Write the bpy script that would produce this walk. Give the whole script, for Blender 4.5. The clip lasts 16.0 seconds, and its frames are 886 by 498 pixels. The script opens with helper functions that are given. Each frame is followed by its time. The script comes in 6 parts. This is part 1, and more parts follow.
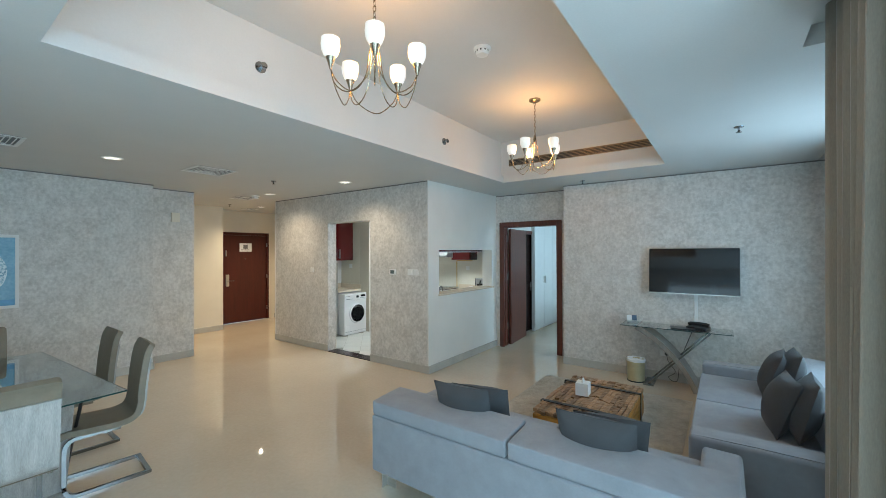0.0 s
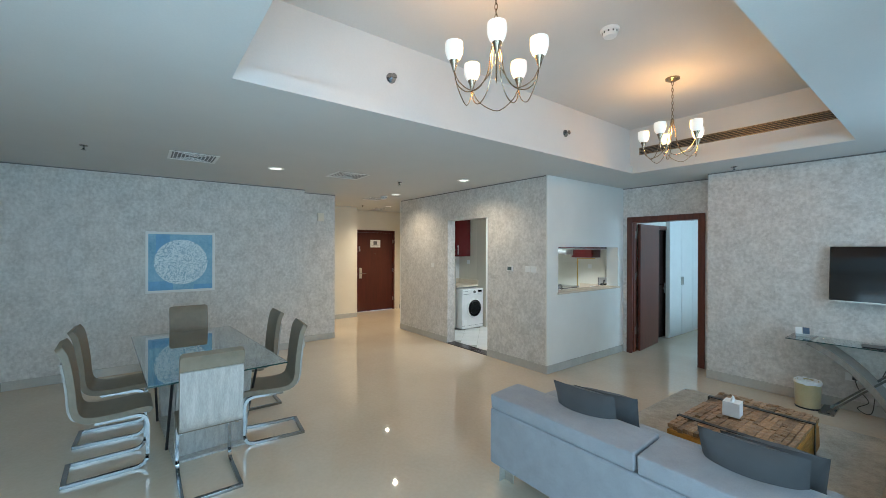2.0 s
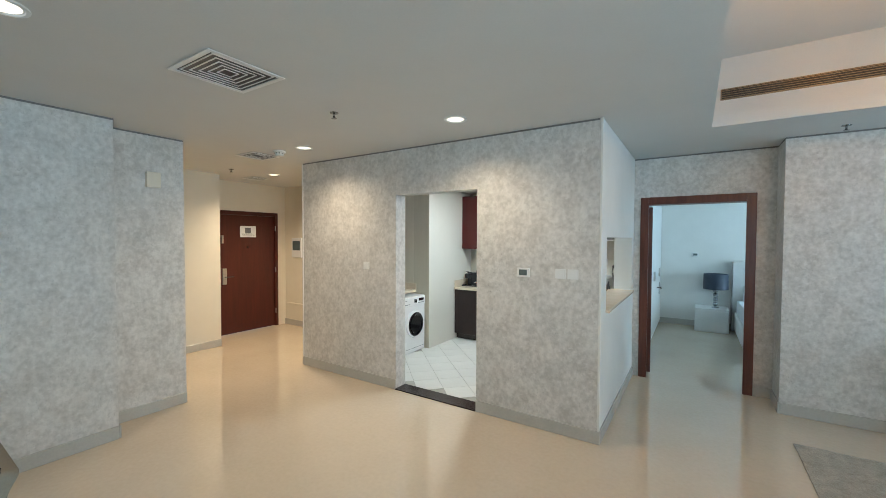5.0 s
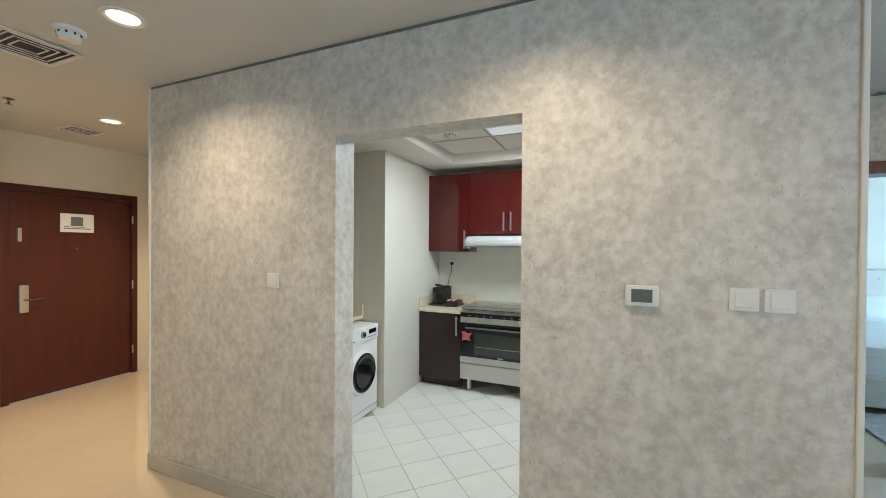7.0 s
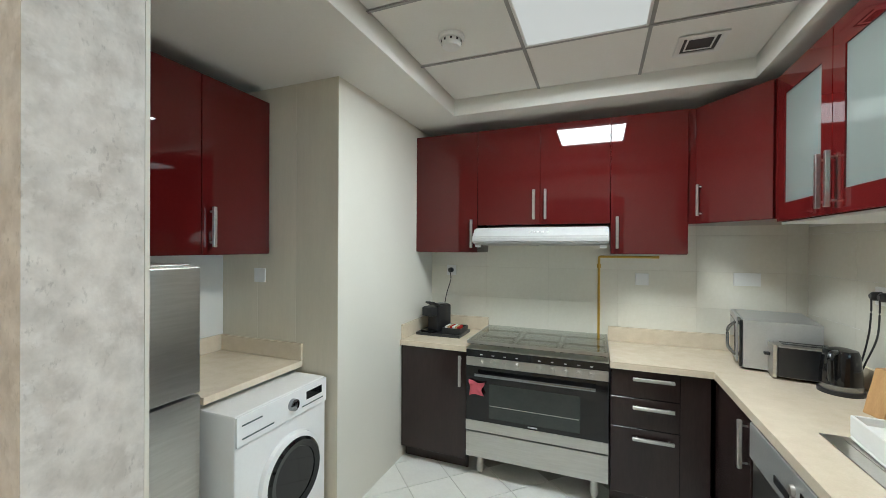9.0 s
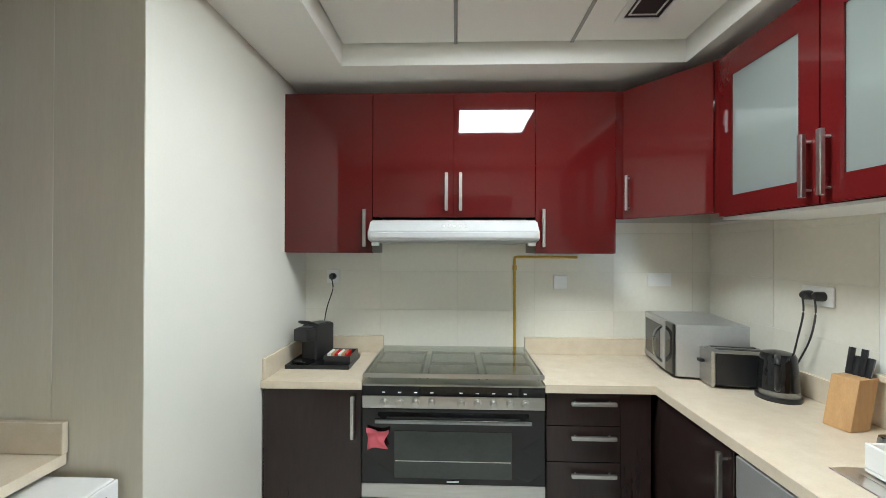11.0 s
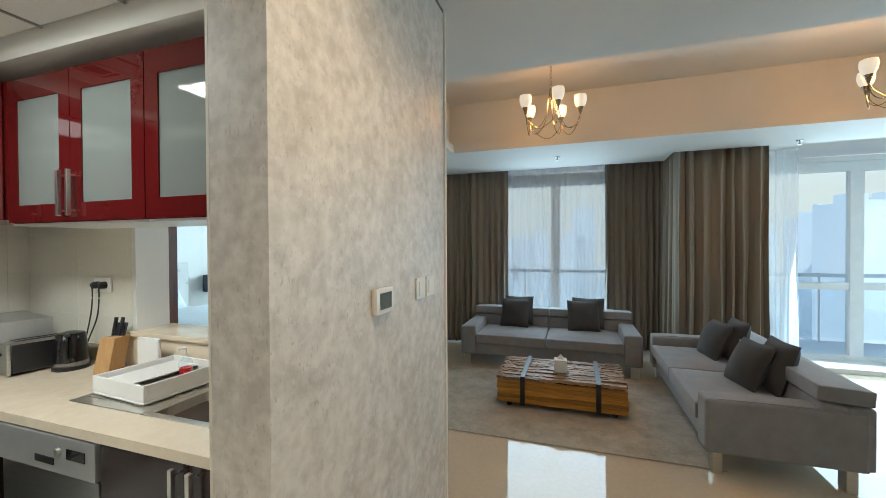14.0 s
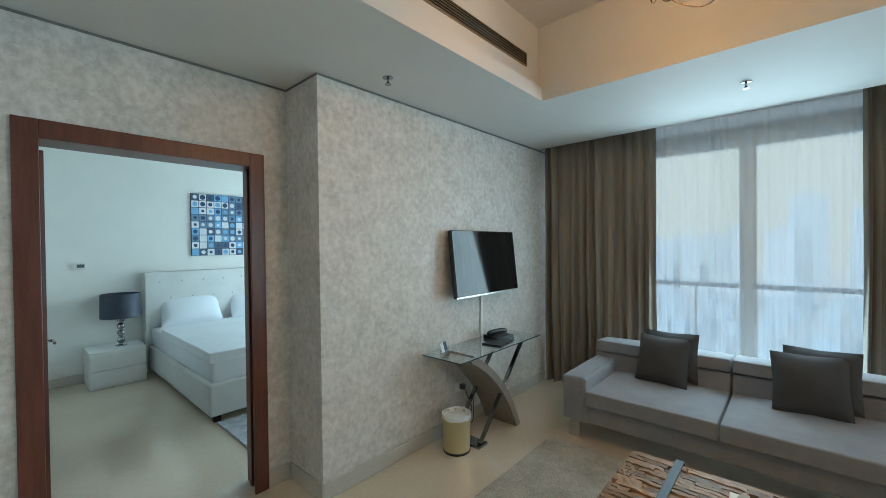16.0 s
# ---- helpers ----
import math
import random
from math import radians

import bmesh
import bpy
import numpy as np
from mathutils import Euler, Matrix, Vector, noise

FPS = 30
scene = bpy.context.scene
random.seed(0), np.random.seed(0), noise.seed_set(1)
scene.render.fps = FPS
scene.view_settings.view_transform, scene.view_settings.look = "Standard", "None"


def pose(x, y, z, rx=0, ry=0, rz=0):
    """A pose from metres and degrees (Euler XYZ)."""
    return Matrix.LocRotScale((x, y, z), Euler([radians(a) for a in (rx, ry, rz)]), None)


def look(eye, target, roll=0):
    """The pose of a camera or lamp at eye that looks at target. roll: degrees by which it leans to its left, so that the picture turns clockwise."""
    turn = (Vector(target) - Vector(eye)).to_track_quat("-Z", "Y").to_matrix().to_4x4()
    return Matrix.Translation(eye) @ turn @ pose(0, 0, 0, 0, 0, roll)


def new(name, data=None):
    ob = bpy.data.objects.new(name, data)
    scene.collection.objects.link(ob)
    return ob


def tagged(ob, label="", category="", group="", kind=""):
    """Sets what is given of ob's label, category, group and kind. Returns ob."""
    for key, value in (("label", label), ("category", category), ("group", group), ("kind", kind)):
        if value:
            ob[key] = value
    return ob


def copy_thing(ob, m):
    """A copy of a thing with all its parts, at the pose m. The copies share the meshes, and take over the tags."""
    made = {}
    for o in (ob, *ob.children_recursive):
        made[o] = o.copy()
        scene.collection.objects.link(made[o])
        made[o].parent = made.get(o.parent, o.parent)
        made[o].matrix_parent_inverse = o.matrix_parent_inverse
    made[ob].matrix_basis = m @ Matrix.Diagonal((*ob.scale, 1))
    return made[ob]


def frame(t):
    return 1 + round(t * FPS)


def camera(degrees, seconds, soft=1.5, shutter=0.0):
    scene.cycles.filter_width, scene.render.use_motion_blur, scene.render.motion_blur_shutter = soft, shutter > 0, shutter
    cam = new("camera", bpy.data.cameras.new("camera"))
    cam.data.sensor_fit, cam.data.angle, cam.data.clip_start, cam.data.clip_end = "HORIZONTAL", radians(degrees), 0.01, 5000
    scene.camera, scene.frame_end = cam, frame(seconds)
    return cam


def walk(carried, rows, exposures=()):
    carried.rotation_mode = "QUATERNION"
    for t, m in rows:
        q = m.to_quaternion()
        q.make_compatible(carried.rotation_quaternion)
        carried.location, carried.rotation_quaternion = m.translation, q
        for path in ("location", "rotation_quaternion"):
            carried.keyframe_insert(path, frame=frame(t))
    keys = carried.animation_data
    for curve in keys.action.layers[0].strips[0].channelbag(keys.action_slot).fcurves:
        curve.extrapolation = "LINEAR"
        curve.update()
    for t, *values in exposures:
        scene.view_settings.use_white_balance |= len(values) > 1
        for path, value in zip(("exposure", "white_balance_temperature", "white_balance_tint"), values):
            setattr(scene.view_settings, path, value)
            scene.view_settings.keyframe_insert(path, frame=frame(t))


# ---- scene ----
cam = camera(97.0, 16.0, 0.8)
PATH = [
    (0, (0.351, 0.199, 1.72), (-0.816, 1.823, 1.732), -0.2),
    (0.5, (0.47, 0.123, 1.723), (-0.934, 1.547, 1.738), -0.1),
    (1, (0.521, 0.106, 1.721), (-1.01, 1.393, 1.727), 0.1),
    (1.5, (0.511, 0.121, 1.725), (-1.07, 1.346, 1.728), 0.1),
    (2, (0.345, 0.169, 1.714), (-1.241, 1.387, 1.71), 0.2),
    (2.5, (0.013, 0.217, 1.712), (-1.523, 1.497, 1.689), 0.4),
    (3, (-0.419, 0.305, 1.702), (-1.872, 1.679, 1.677), 0.4),
    (3.5, (-0.919, 0.384, 1.714), (-2.257, 1.87, 1.687), 0.4),
    (4, (-1.426, 0.547, 1.716), (-2.624, 2.149, 1.689), 0.6),
    (4.5, (-1.917, 0.807, 1.709), (-3.05, 2.455, 1.675), 0.6),
    (4.7, (-2.105, 0.921, 1.73), (-3.222, 2.58, 1.684), 0.4),
    (6.8, (-3.702, 2.612, 1.617), (-4.496, 4.447, 1.593), 0.5),
    (7, (-3.828, 2.777, 1.61), (-4.602, 4.621, 1.593), 0.4),
    (7.5, (-4.072, 3.208, 1.607), (-4.818, 5.063, 1.595), -0.4),
    (8, (-4.241, 3.596, 1.605), (-4.994, 5.449, 1.596), 0.2),
    (10.3, (-4.704, 4.878, 1.542), (-5.336, 6.776, 1.544), 0.2),
    (10.5, (-4.744, 4.923, 1.544), (-5.222, 6.865, 1.543), 0.1),
    (11, (-4.852, 4.885, 1.555), (-4.916, 6.884, 1.563), 0.2),
    (11.5, (-4.966, 4.726, 1.552), (-4.538, 6.68, 1.565), 0.0),
    (12, (-5.071, 4.547, 1.55), (-4.209, 6.352, 1.566), -0.2),
    (12.5, (-5.155, 4.405, 1.555), (-3.942, 5.995, 1.571), 0.3),
    (13, (-5.244, 4.232, 1.551), (-3.692, 5.500, 1.559), -0.4),
    (13.5, (-5.18, 4.066, 1.56), (-3.384, 4.943, 1.559), -0.6),
    (14, (-4.842, 3.948, 1.595), (-2.947, 4.588, 1.572), -0.3),
    (14.5, (-4.382, 3.875, 1.616), (-2.472, 4.468, 1.587), -0.5),
    (15, (-3.883, 3.753, 1.635), (-1.994, 4.41, 1.604), -0.7),
    (15.5, (-3.37, 3.802, 1.61), (-1.607, 4.745, 1.598), -0.8),
    (16, (-2.974, 3.923, 1.621), (-1.486, 5.258, 1.601), -0.7),
]
EXPOSURES = [(0.0, 0.0, 5950, 3), (2.0, 0.02, 5750, 3), (3.2, 0.06, 5800, 3), (4.7, 0.18, 5950, 4), (6.8, 0.13, 6150, 5), (8.2, 0.02, 6200, 5), (10.5, 0.25, 6200, 6), (12.5, 0.15, 6350, 7), (13.5, 0.08, 6550, 6), (14.6, -0.22, 6600, 6), (15.0, -0.29, 5950, 1), (15.5, -0.03, 5850, 0), (16.0, 0.1, 6500, 2)]
walk(cam, [(t, look(eye, target, roll)) for t, eye, target, roll in PATH], EXPOSURES)

# ---- world, sun, large lights ----
world = bpy.data.worlds.new("world")
scene.world = world
world.use_nodes = True
wn = world.node_tree.nodes
sky = wn.new("ShaderNodeTexSky")
sky.sky_type, sky.sun_disc = "NISHITA", False
sky.sun_elevation, sky.sun_rotation = radians(51), radians(276)
sky.dust_density, sky.air_density, sky.ozone_density = 0.1, 1.0, 3.0
wn["Background"].inputs["Strength"].default_value = 0.22
world.node_tree.links.new(sky.outputs["Color"], wn["Background"].inputs["Color"])

sun_data = bpy.data.lights.new("sun", "SUN")
sun_data.energy, sun_data.angle, sun_data.color = 2.6, radians(0.6), (1.0, 0.95, 0.88)
sun = new("sun", sun_data)
sun.matrix_world = look((-60, 6, 75), (0, 0, 0))


def lamp(name, kind, m, energy, colour, **settings):
    data = bpy.data.lights.new(name, kind)
    data.energy, data.color = energy, colour
    if kind == "AREA":
        data.shape = settings.get("shape", "RECTANGLE")
        data.size, data.size_y = settings["size"]
    else:
        data.shadow_soft_size = settings.get("radius", 0.05)
    if kind == "SPOT":
        data.spot_size, data.spot_blend = radians(settings.get("cone", 110)), 1.0
    ob = new(name, data)
    ob.matrix_world = m
    return ob


DAY, WARM, PANEL = (0.59, 0.83, 1.0), (1.0, 0.47, 0.13), (0.94, 0.985, 1.0)
lamp("window_light", "AREA", look((1.44, 4.25, 1.32), (-3, 4.0, 0.8)), 48, DAY, size=(1.45, 2.4))
lamp("window_light", "AREA", look((1.34, 0.15, 1.32), (-3, 0.5, 0.9)), 92, DAY, size=(2.3, 2.4))
lamp("window_light", "AREA", look((1.50, 8.6, 1.5), (-2, 8.6, 1.0)), 100, DAY, size=(2.0, 2.0))
lamp("window_light", "AREA", look((0.1, -1.10, 1.3), (-0.6, 4, 0.9)), 24, DAY, size=(2.2, 1.8))
lamp("panel_light", "AREA", look((-4.545, 6.1, 2.62), (-4.545, 6.1, 0)), 40, PANEL, size=(0.56, 0.56))
CHANDELIERS = ((-1.25, 1.77), (-1.28, 4.15))
for cx, cy in CHANDELIERS:
    lamp("bulb_light", "POINT", pose(cx, cy, 2.84), 19, WARM, radius=0.09)
DOWNLIGHTS = ((-4.9, 1.52, 16, 110), (-4.08, 3.95, 50, 150), (-6.03, 3.95, 60, 150), (-8.0, 4.9, 165, 140))
for dx, dy, power, cone in DOWNLIGHTS:
    lamp("downlight_beam", "SPOT", look((dx, dy, 2.70), (dx, dy, 0)), power, (1.0, 0.76, 0.52), radius=0.03, cone=cone)


# ---- materials ----
def material(name, low, high, rough=0.5, metal=0.0, scale=6.0, fine=60.0, bump=0.05, stretch=(1, 1, 1), **more):
    """A surface of two colours, mixed by a coarse and a fine grain, with a fine relief."""
    m = bpy.data.materials.new(name)
    m.use_nodes = True
    n, link = m.node_tree.nodes, m.node_tree.links.new
    b = n["Principled BSDF"]
    where = n.new("ShaderNodeTexCoord")
    size = n.new("ShaderNodeMapping")
    size.inputs["Scale"].default_value = stretch
    link(where.outputs["Object"], size.inputs["Vector"])
    coarse, grain = n.new("ShaderNodeTexNoise"), n.new("ShaderNodeTexNoise")
    coarse.inputs["Scale"].default_value, coarse.inputs["Detail"].default_value = scale, 6
    coarse.inputs["Roughness"].default_value = more.get("detail", 0.6)
    grain.inputs["Scale"].default_value, grain.inputs["Detail"].default_value = fine, 4
    for tex in (coarse, grain):
        link(size.outputs["Vector"], tex.inputs["Vector"])
    both = n.new("ShaderNodeMix")
    both.inputs["Factor"].default_value = more.get("grain", 0.35)
    link(coarse.outputs["Fac"], both.inputs["A"])
    link(grain.outputs["Fac"], both.inputs["B"])
    ramp = n.new("ShaderNodeValToRGB")
    ramp.color_ramp.elements[0].position, ramp.color_ramp.elements[1].position = more.get("span", (0.35, 0.65))
    ramp.color_ramp.elements[0].color, ramp.color_ramp.elements[1].color = (*low, 1), (*high, 1)
    link(both.outputs["Result"], ramp.inputs["Fac"])
    if more.get("pieces"):
        tone, info, vary = n.new("ShaderNodeHueSaturation"), n.new("ShaderNodeObjectInfo"), n.new("ShaderNodeMapRange")
        vary.inputs["To Min"].default_value, vary.inputs["To Max"].default_value = 1 - more["pieces"], 1 + more["pieces"]
        link(info.outputs["Random"], vary.inputs["Value"])
        link(vary.outputs["Result"], tone.inputs["Value"])
        link(ramp.outputs["Color"], tone.inputs["Color"])
        link(tone.outputs["Color"], b.inputs["Base Color"])
    else:
        link(ramp.outputs["Color"], b.inputs["Base Color"])
    b.inputs["Metallic"].default_value = metal
    wear = n.new("ShaderNodeMapRange")
    wear.inputs["To Min"].default_value = max(0.0, rough * (1 - more.get("uneven", 0.15)))
    wear.inputs["To Max"].default_value = min(1.0, rough * (1 + more.get("uneven", 0.15)))
    link(coarse.outputs["Fac"], wear.inputs["Value"])
    link(wear.outputs["Result"], b.inputs["Roughness"])
    relief = n.new("ShaderNodeBump")
    relief.inputs["Strength"].default_value, relief.inputs["Distance"].default_value = bump, more.get("depth", 0.004)
    link(grain.outputs["Fac"], relief.inputs["Height"])
    link(relief.outputs["Normal"], b.inputs["Normal"])
    for key in ("coat", "sheen", "ior", "transmission"):
        if key in more:
            socket = {"coat": "Coat Weight", "sheen": "Sheen Weight", "ior": "IOR", "transmission": "Transmission Weight"}[key]
            b.inputs[socket].default_value = more[key]
    if "coat" in more:
        b.inputs["Coat Roughness"].default_value = 0.03
    return m


def plaster_paper():
    """Grey concrete-look wallpaper: soft clouds, a finer mottle, pale smears, and clusters of small dark upright pits."""
    m = material("wallpaper", (0.51, 0.485, 0.45), (0.73, 0.705, 0.665), 0.5, 0, 6.5, 26, 0.3, (1, 1, 0.9), grain=0.4, span=(0.36, 0.64), detail=0.7, depth=0.004)
    n, link = m.node_tree.nodes, m.node_tree.links.new
    b, colour = n["Principled BSDF"], n["Color Ramp"]
    where = n.new("ShaderNodeTexCoord")

    def speck(stretch, scale, low, high, most):
        """A mask of flecks: noise past a threshold."""
        size, tex, cut = n.new("ShaderNodeMapping"), n.new("ShaderNodeTexNoise"), n.new("ShaderNodeMapRange")
        size.inputs["Scale"].default_value = stretch
        tex.inputs["Scale"].default_value, tex.inputs["Detail"].default_value, tex.inputs["Roughness"].default_value = scale, 4, 0.62
        cut.inputs["From Min"].default_value, cut.inputs["From Max"].default_value, cut.inputs["To Max"].default_value = low, high, most
        link(where.outputs["Object"], size.inputs["Vector"])
        link(size.outputs["Vector"], tex.inputs["Vector"])
        link(tex.outputs["Fac"], cut.inputs["Value"])
        return cut.outputs["Result"]

    last = colour.outputs["Color"]
    pits, cluster, both = speck((1, 1, 0.5), 105, 0.58, 0.68, 0.5), speck((1, 1, 0.7), 6.5, 0.40, 0.60, 1.0), n.new("ShaderNodeMath")
    both.operation = "MULTIPLY"
    link(pits, both.inputs[0])
    link(cluster, both.inputs[1])
    for mask, shade in ((speck((1, 1, 1.3), 24, 0.56, 0.68, 0.45), (0.78, 0.765, 0.74, 1)), (both.outputs["Value"], (0.30, 0.285, 0.265, 1))):
        mix = n.new("ShaderNodeMix")
        mix.data_type = "RGBA"
        mix.inputs["B"].default_value = shade
        link(mask, mix.inputs["Factor"])
        link(last, mix.inputs["A"])
        last = mix.outputs["Result"]
    link(last, b.inputs["Base Color"])
    return m


def glow(name, colour, strength, albedo=0.84):
    m = bpy.data.materials.new(name)
    m.use_nodes = True
    b = m.node_tree.nodes["Principled BSDF"]
    b.inputs["Base Color"].default_value = (albedo, albedo * 0.98, albedo * 0.95, 1)
    b.inputs["Emission Color"].default_value, b.inputs["Emission Strength"].default_value = (*colour, 1), strength
    b.inputs["Roughness"].default_value = 0.35
    return m


def clear(name, tint, rough=0.0, thin=0.04, power=4.0):
    """Thin clear sheet glass: mostly see-through, with a sharp gloss on it."""
    m = bpy.data.materials.new(name)
    m.use_nodes = True
    n, link = m.node_tree.nodes, m.node_tree.links.new
    n.remove(n["Principled BSDF"])
    see, shine, mix, edge = n.new("ShaderNodeBsdfTransparent"), n.new("ShaderNodeBsdfGlossy"), n.new("ShaderNodeMixShader"), n.new("ShaderNodeLayerWeight")
    steep, gain = n.new("ShaderNodeMath"), n.new("ShaderNodeMath")
    steep.operation, gain.operation = "POWER", "MULTIPLY_ADD"
    steep.inputs[1].default_value, gain.inputs[1].default_value, gain.inputs[2].default_value = power, 0.85, thin
    see.inputs["Color"].default_value = (*tint, 1)
    shine.inputs["Roughness"].default_value = rough
    link(edge.outputs["Facing"], steep.inputs[0])
    link(steep.outputs["Value"], gain.inputs[0])
    link(gain.outputs["Value"], mix.inputs["Fac"])
    link(see.outputs["BSDF"], mix.inputs[1])
    link(shine.outputs["BSDF"], mix.inputs[2])
    link(mix.outputs["Shader"], n["Material Output"].inputs["Surface"])
    return m


def veil(name, colour, openness, glossy=0.0):
    """Sheer cloth or frosted glass: partly see-through, partly letting light through softly."""
    m = bpy.data.materials.new(name)
    m.use_nodes = True
    n, link = m.node_tree.nodes, m.node_tree.links.new
    n.remove(n["Principled BSDF"])
    see, soft, back, cloth, mix = (n.new("ShaderNodeBsdf" + k) for k in ("Transparent", "Diffuse", "Translucent", "Glossy", "Diffuse"))
    weave = n.new("ShaderNodeTexNoise")
    weave.inputs["Scale"].default_value = 40
    both, out, top = n.new("ShaderNodeMixShader"), n.new("ShaderNodeMixShader"), n.new("ShaderNodeMixShader")
    soft.inputs["Color"].default_value = back.inputs["Color"].default_value = (*colour, 1)
    cloth.inputs["Roughness"].default_value = 0.03
    n.remove(mix)
    both.inputs["Fac"].default_value, out.inputs["Fac"].default_value, top.inputs["Fac"].default_value = 0.6, openness, glossy
    link(soft.outputs["BSDF"], both.inputs[1])
    link(back.outputs["BSDF"], both.inputs[2])
    link(both.outputs["Shader"], out.inputs[1])
    link(see.outputs["BSDF"], out.inputs[2])
    link(out.outputs["Shader"], top.inputs[1])
    link(cloth.outputs["BSDF"], top.inputs[2])
    link(top.outputs["Shader"], n["Material Output"].inputs["Surface"])
    return m


WALLPAPER = plaster_paper()
PAINT = material("wall_paint", (0.74, 0.73, 0.69), (0.80, 0.79, 0.75), 0.6, 0, 2, 120, 0.04)
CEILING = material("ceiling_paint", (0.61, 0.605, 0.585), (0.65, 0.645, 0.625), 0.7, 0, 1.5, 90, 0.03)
CREAM = material("cream_paint", (0.72, 0.66, 0.54), (0.78, 0.72, 0.60), 0.55, 0, 2, 120, 0.04)
FLOOR = material("polished_stone", (0.60, 0.505, 0.385), (0.68, 0.58, 0.45), 0.035, 0, 1.2, 30, 0.0, uneven=0.2, ior=1.78)
SKIRT = material("skirting_stone", (0.46, 0.44, 0.40), (0.54, 0.52, 0.47), 0.25, 0, 4, 60, 0.02)
KTILE = material("white_floor_tile", (0.70, 0.70, 0.66), (0.78, 0.78, 0.74), 0.3, 0, 3, 40, 0.03, pieces=0.03)
GROUT = material("grout", (0.42, 0.41, 0.37), (0.5, 0.48, 0.44), 0.9, 0, 8, 80, 0.1)
WTILE = material("cream_wall_tile", (0.72, 0.69, 0.59), (0.78, 0.75, 0.66), 0.18, 0, 2, 40, 0.02, (1, 1, 1), pieces=0.02)
WGROUT = material("wall_grout", (0.62, 0.585, 0.49), (0.67, 0.635, 0.545), 0.8)
QUARTZ = material("cream_quartz", (0.66, 0.56, 0.42), (0.74, 0.64, 0.50), 0.22, 0, 14, 160, 0.01)
RED = material("red_lacquer", (0.072, 0.0055, 0.0055), (0.086, 0.007, 0.007), 0.03, 0, 2, 80, 0.0, ior=1.5)
BROWN = material("dark_brown_laminate", (0.022, 0.012, 0.011), (0.034, 0.019, 0.017), 0.22, 0, 3, 90, 0.02, (1, 1, 0.15))
WOOD = material("mahogany", (0.075, 0.020, 0.013), (0.15, 0.045, 0.026), 0.32, 0, 5, 60, 0.05, (6, 6, 0.5))
DOORRED = material("red_stained_door", (0.052, 0.0078, 0.005), (0.084, 0.0125, 0.008), 0.35, 0, 4, 60, 0.05, (6, 6, 0.5))
STEEL = material("brushed_steel", (0.52, 0.51, 0.48), (0.62, 0.61, 0.58), 0.3, 1.0, 6, 200, 0.03, (1, 1, 12))
SINK = material("sink_steel", (0.70, 0.68, 0.64), (0.80, 0.78, 0.74), 0.3, 1.0, 6, 120, 0.03)
CHROME = material("chrome", (0.27, 0.285, 0.30), (0.34, 0.355, 0.37), 0.15, 1.0, 4, 60, 0.0)
BRASS = material("satin_gold_metal", (0.31, 0.25, 0.18), (0.37, 0.30, 0.22), 0.25, 1.0, 8, 80, 0.0)
YELLOW = material("yellow_pipe_paint", (0.55, 0.33, 0.03), (0.62, 0.38, 0.05), 0.4)
BLACK = material("black_plastic", (0.012, 0.012, 0.013), (0.02, 0.02, 0.022), 0.3, 0, 10, 200, 0.02)
GLOSSBLACK = material("black_glass", (0.006, 0.006, 0.007), (0.010, 0.010, 0.011), 0.06, 0, 3, 60, 0.0)
WHITE = material("white_plastic", (0.76, 0.76, 0.74), (0.80, 0.80, 0.78), 0.3, 0, 6, 80, 0.0)
ENAMEL = material("white_enamel", (0.80, 0.80, 0.79), (0.84, 0.84, 0.83), 0.2, 0, 4, 60, 0.0)
SOFA = material("light_grey_weave", (0.205, 0.212, 0.232), (0.288, 0.297, 0.324), 0.9, 0, 9, 420, 0.35, grain=0.5, sheen=0.3)
CUSHION = material("charcoal_weave", (0.042, 0.042, 0.044), (0.068, 0.068, 0.071), 0.85, 0, 8, 380, 0.3, grain=0.5, sheen=0.08)
CURTAIN = material("taupe_curtain", (0.195, 0.168, 0.132), (0.265, 0.23, 0.182), 0.75, 0, 5, 300, 0.2, (1, 1, 0.2), sheen=0.25)
BLUECURTAIN = material("blue_grey_curtain", (0.28, 0.33, 0.40), (0.34, 0.40, 0.48), 0.8, 0, 5, 300, 0.2, (1, 1, 0.2))
SHEER = veil("sheer_curtain", (0.94, 0.96, 0.96), 0.48)
FROST = veil("frosted_glass", (0.46, 0.50, 0.47), 0.34, 0.055)
GLASS = clear("window_glass", (0.93, 0.97, 0.99))
TABLEGLASS = clear("table_glass", (0.86, 0.93, 0.91), 0.0, 0.12, 1.7)
GLASSEDGE = material("green_glass_edge", (0.015, 0.045, 0.045), (0.03, 0.08, 0.075), 0.1)
ALU = material("white_window_frame", (0.68, 0.73, 0.76), (0.74, 0.79, 0.82), 0.35)
LEATHER = material("taupe_leather", (0.185, 0.155, 0.112), (0.24, 0.203, 0.15), 0.5, 0, 10, 240, 0.15)
OAK = material("grey_oak_veneer", (0.30, 0.29, 0.275), (0.50, 0.485, 0.46), 0.4, 0, 4, 40, 0.1, (7, 7, 0.6))
GREYWOOD = material("grey_brown_veneer", (0.20, 0.175, 0.15), (0.31, 0.275, 0.235), 0.35, 0, 4, 50, 0.1, (6, 6, 1))
LOG = material("reclaimed_wood", (0.25, 0.090, 0.010), (0.60, 0.29, 0.045), 0.5, 0, 7, 55, 0.4, (7, 0.7, 7), grain=0.3, pieces=0.35, span=(0.3, 0.7))
LOGEND = material("bleached_wood", (0.15, 0.075, 0.036), (0.48, 0.285, 0.145), 0.36, 0, 9, 60, 0.5, (9, 0.8, 9), pieces=0.4, span=(0.3, 0.7))
STRAP = material("black_steel_strap", (0.025, 0.025, 0.028), (0.05, 0.05, 0.055), 0.35, 0.6)
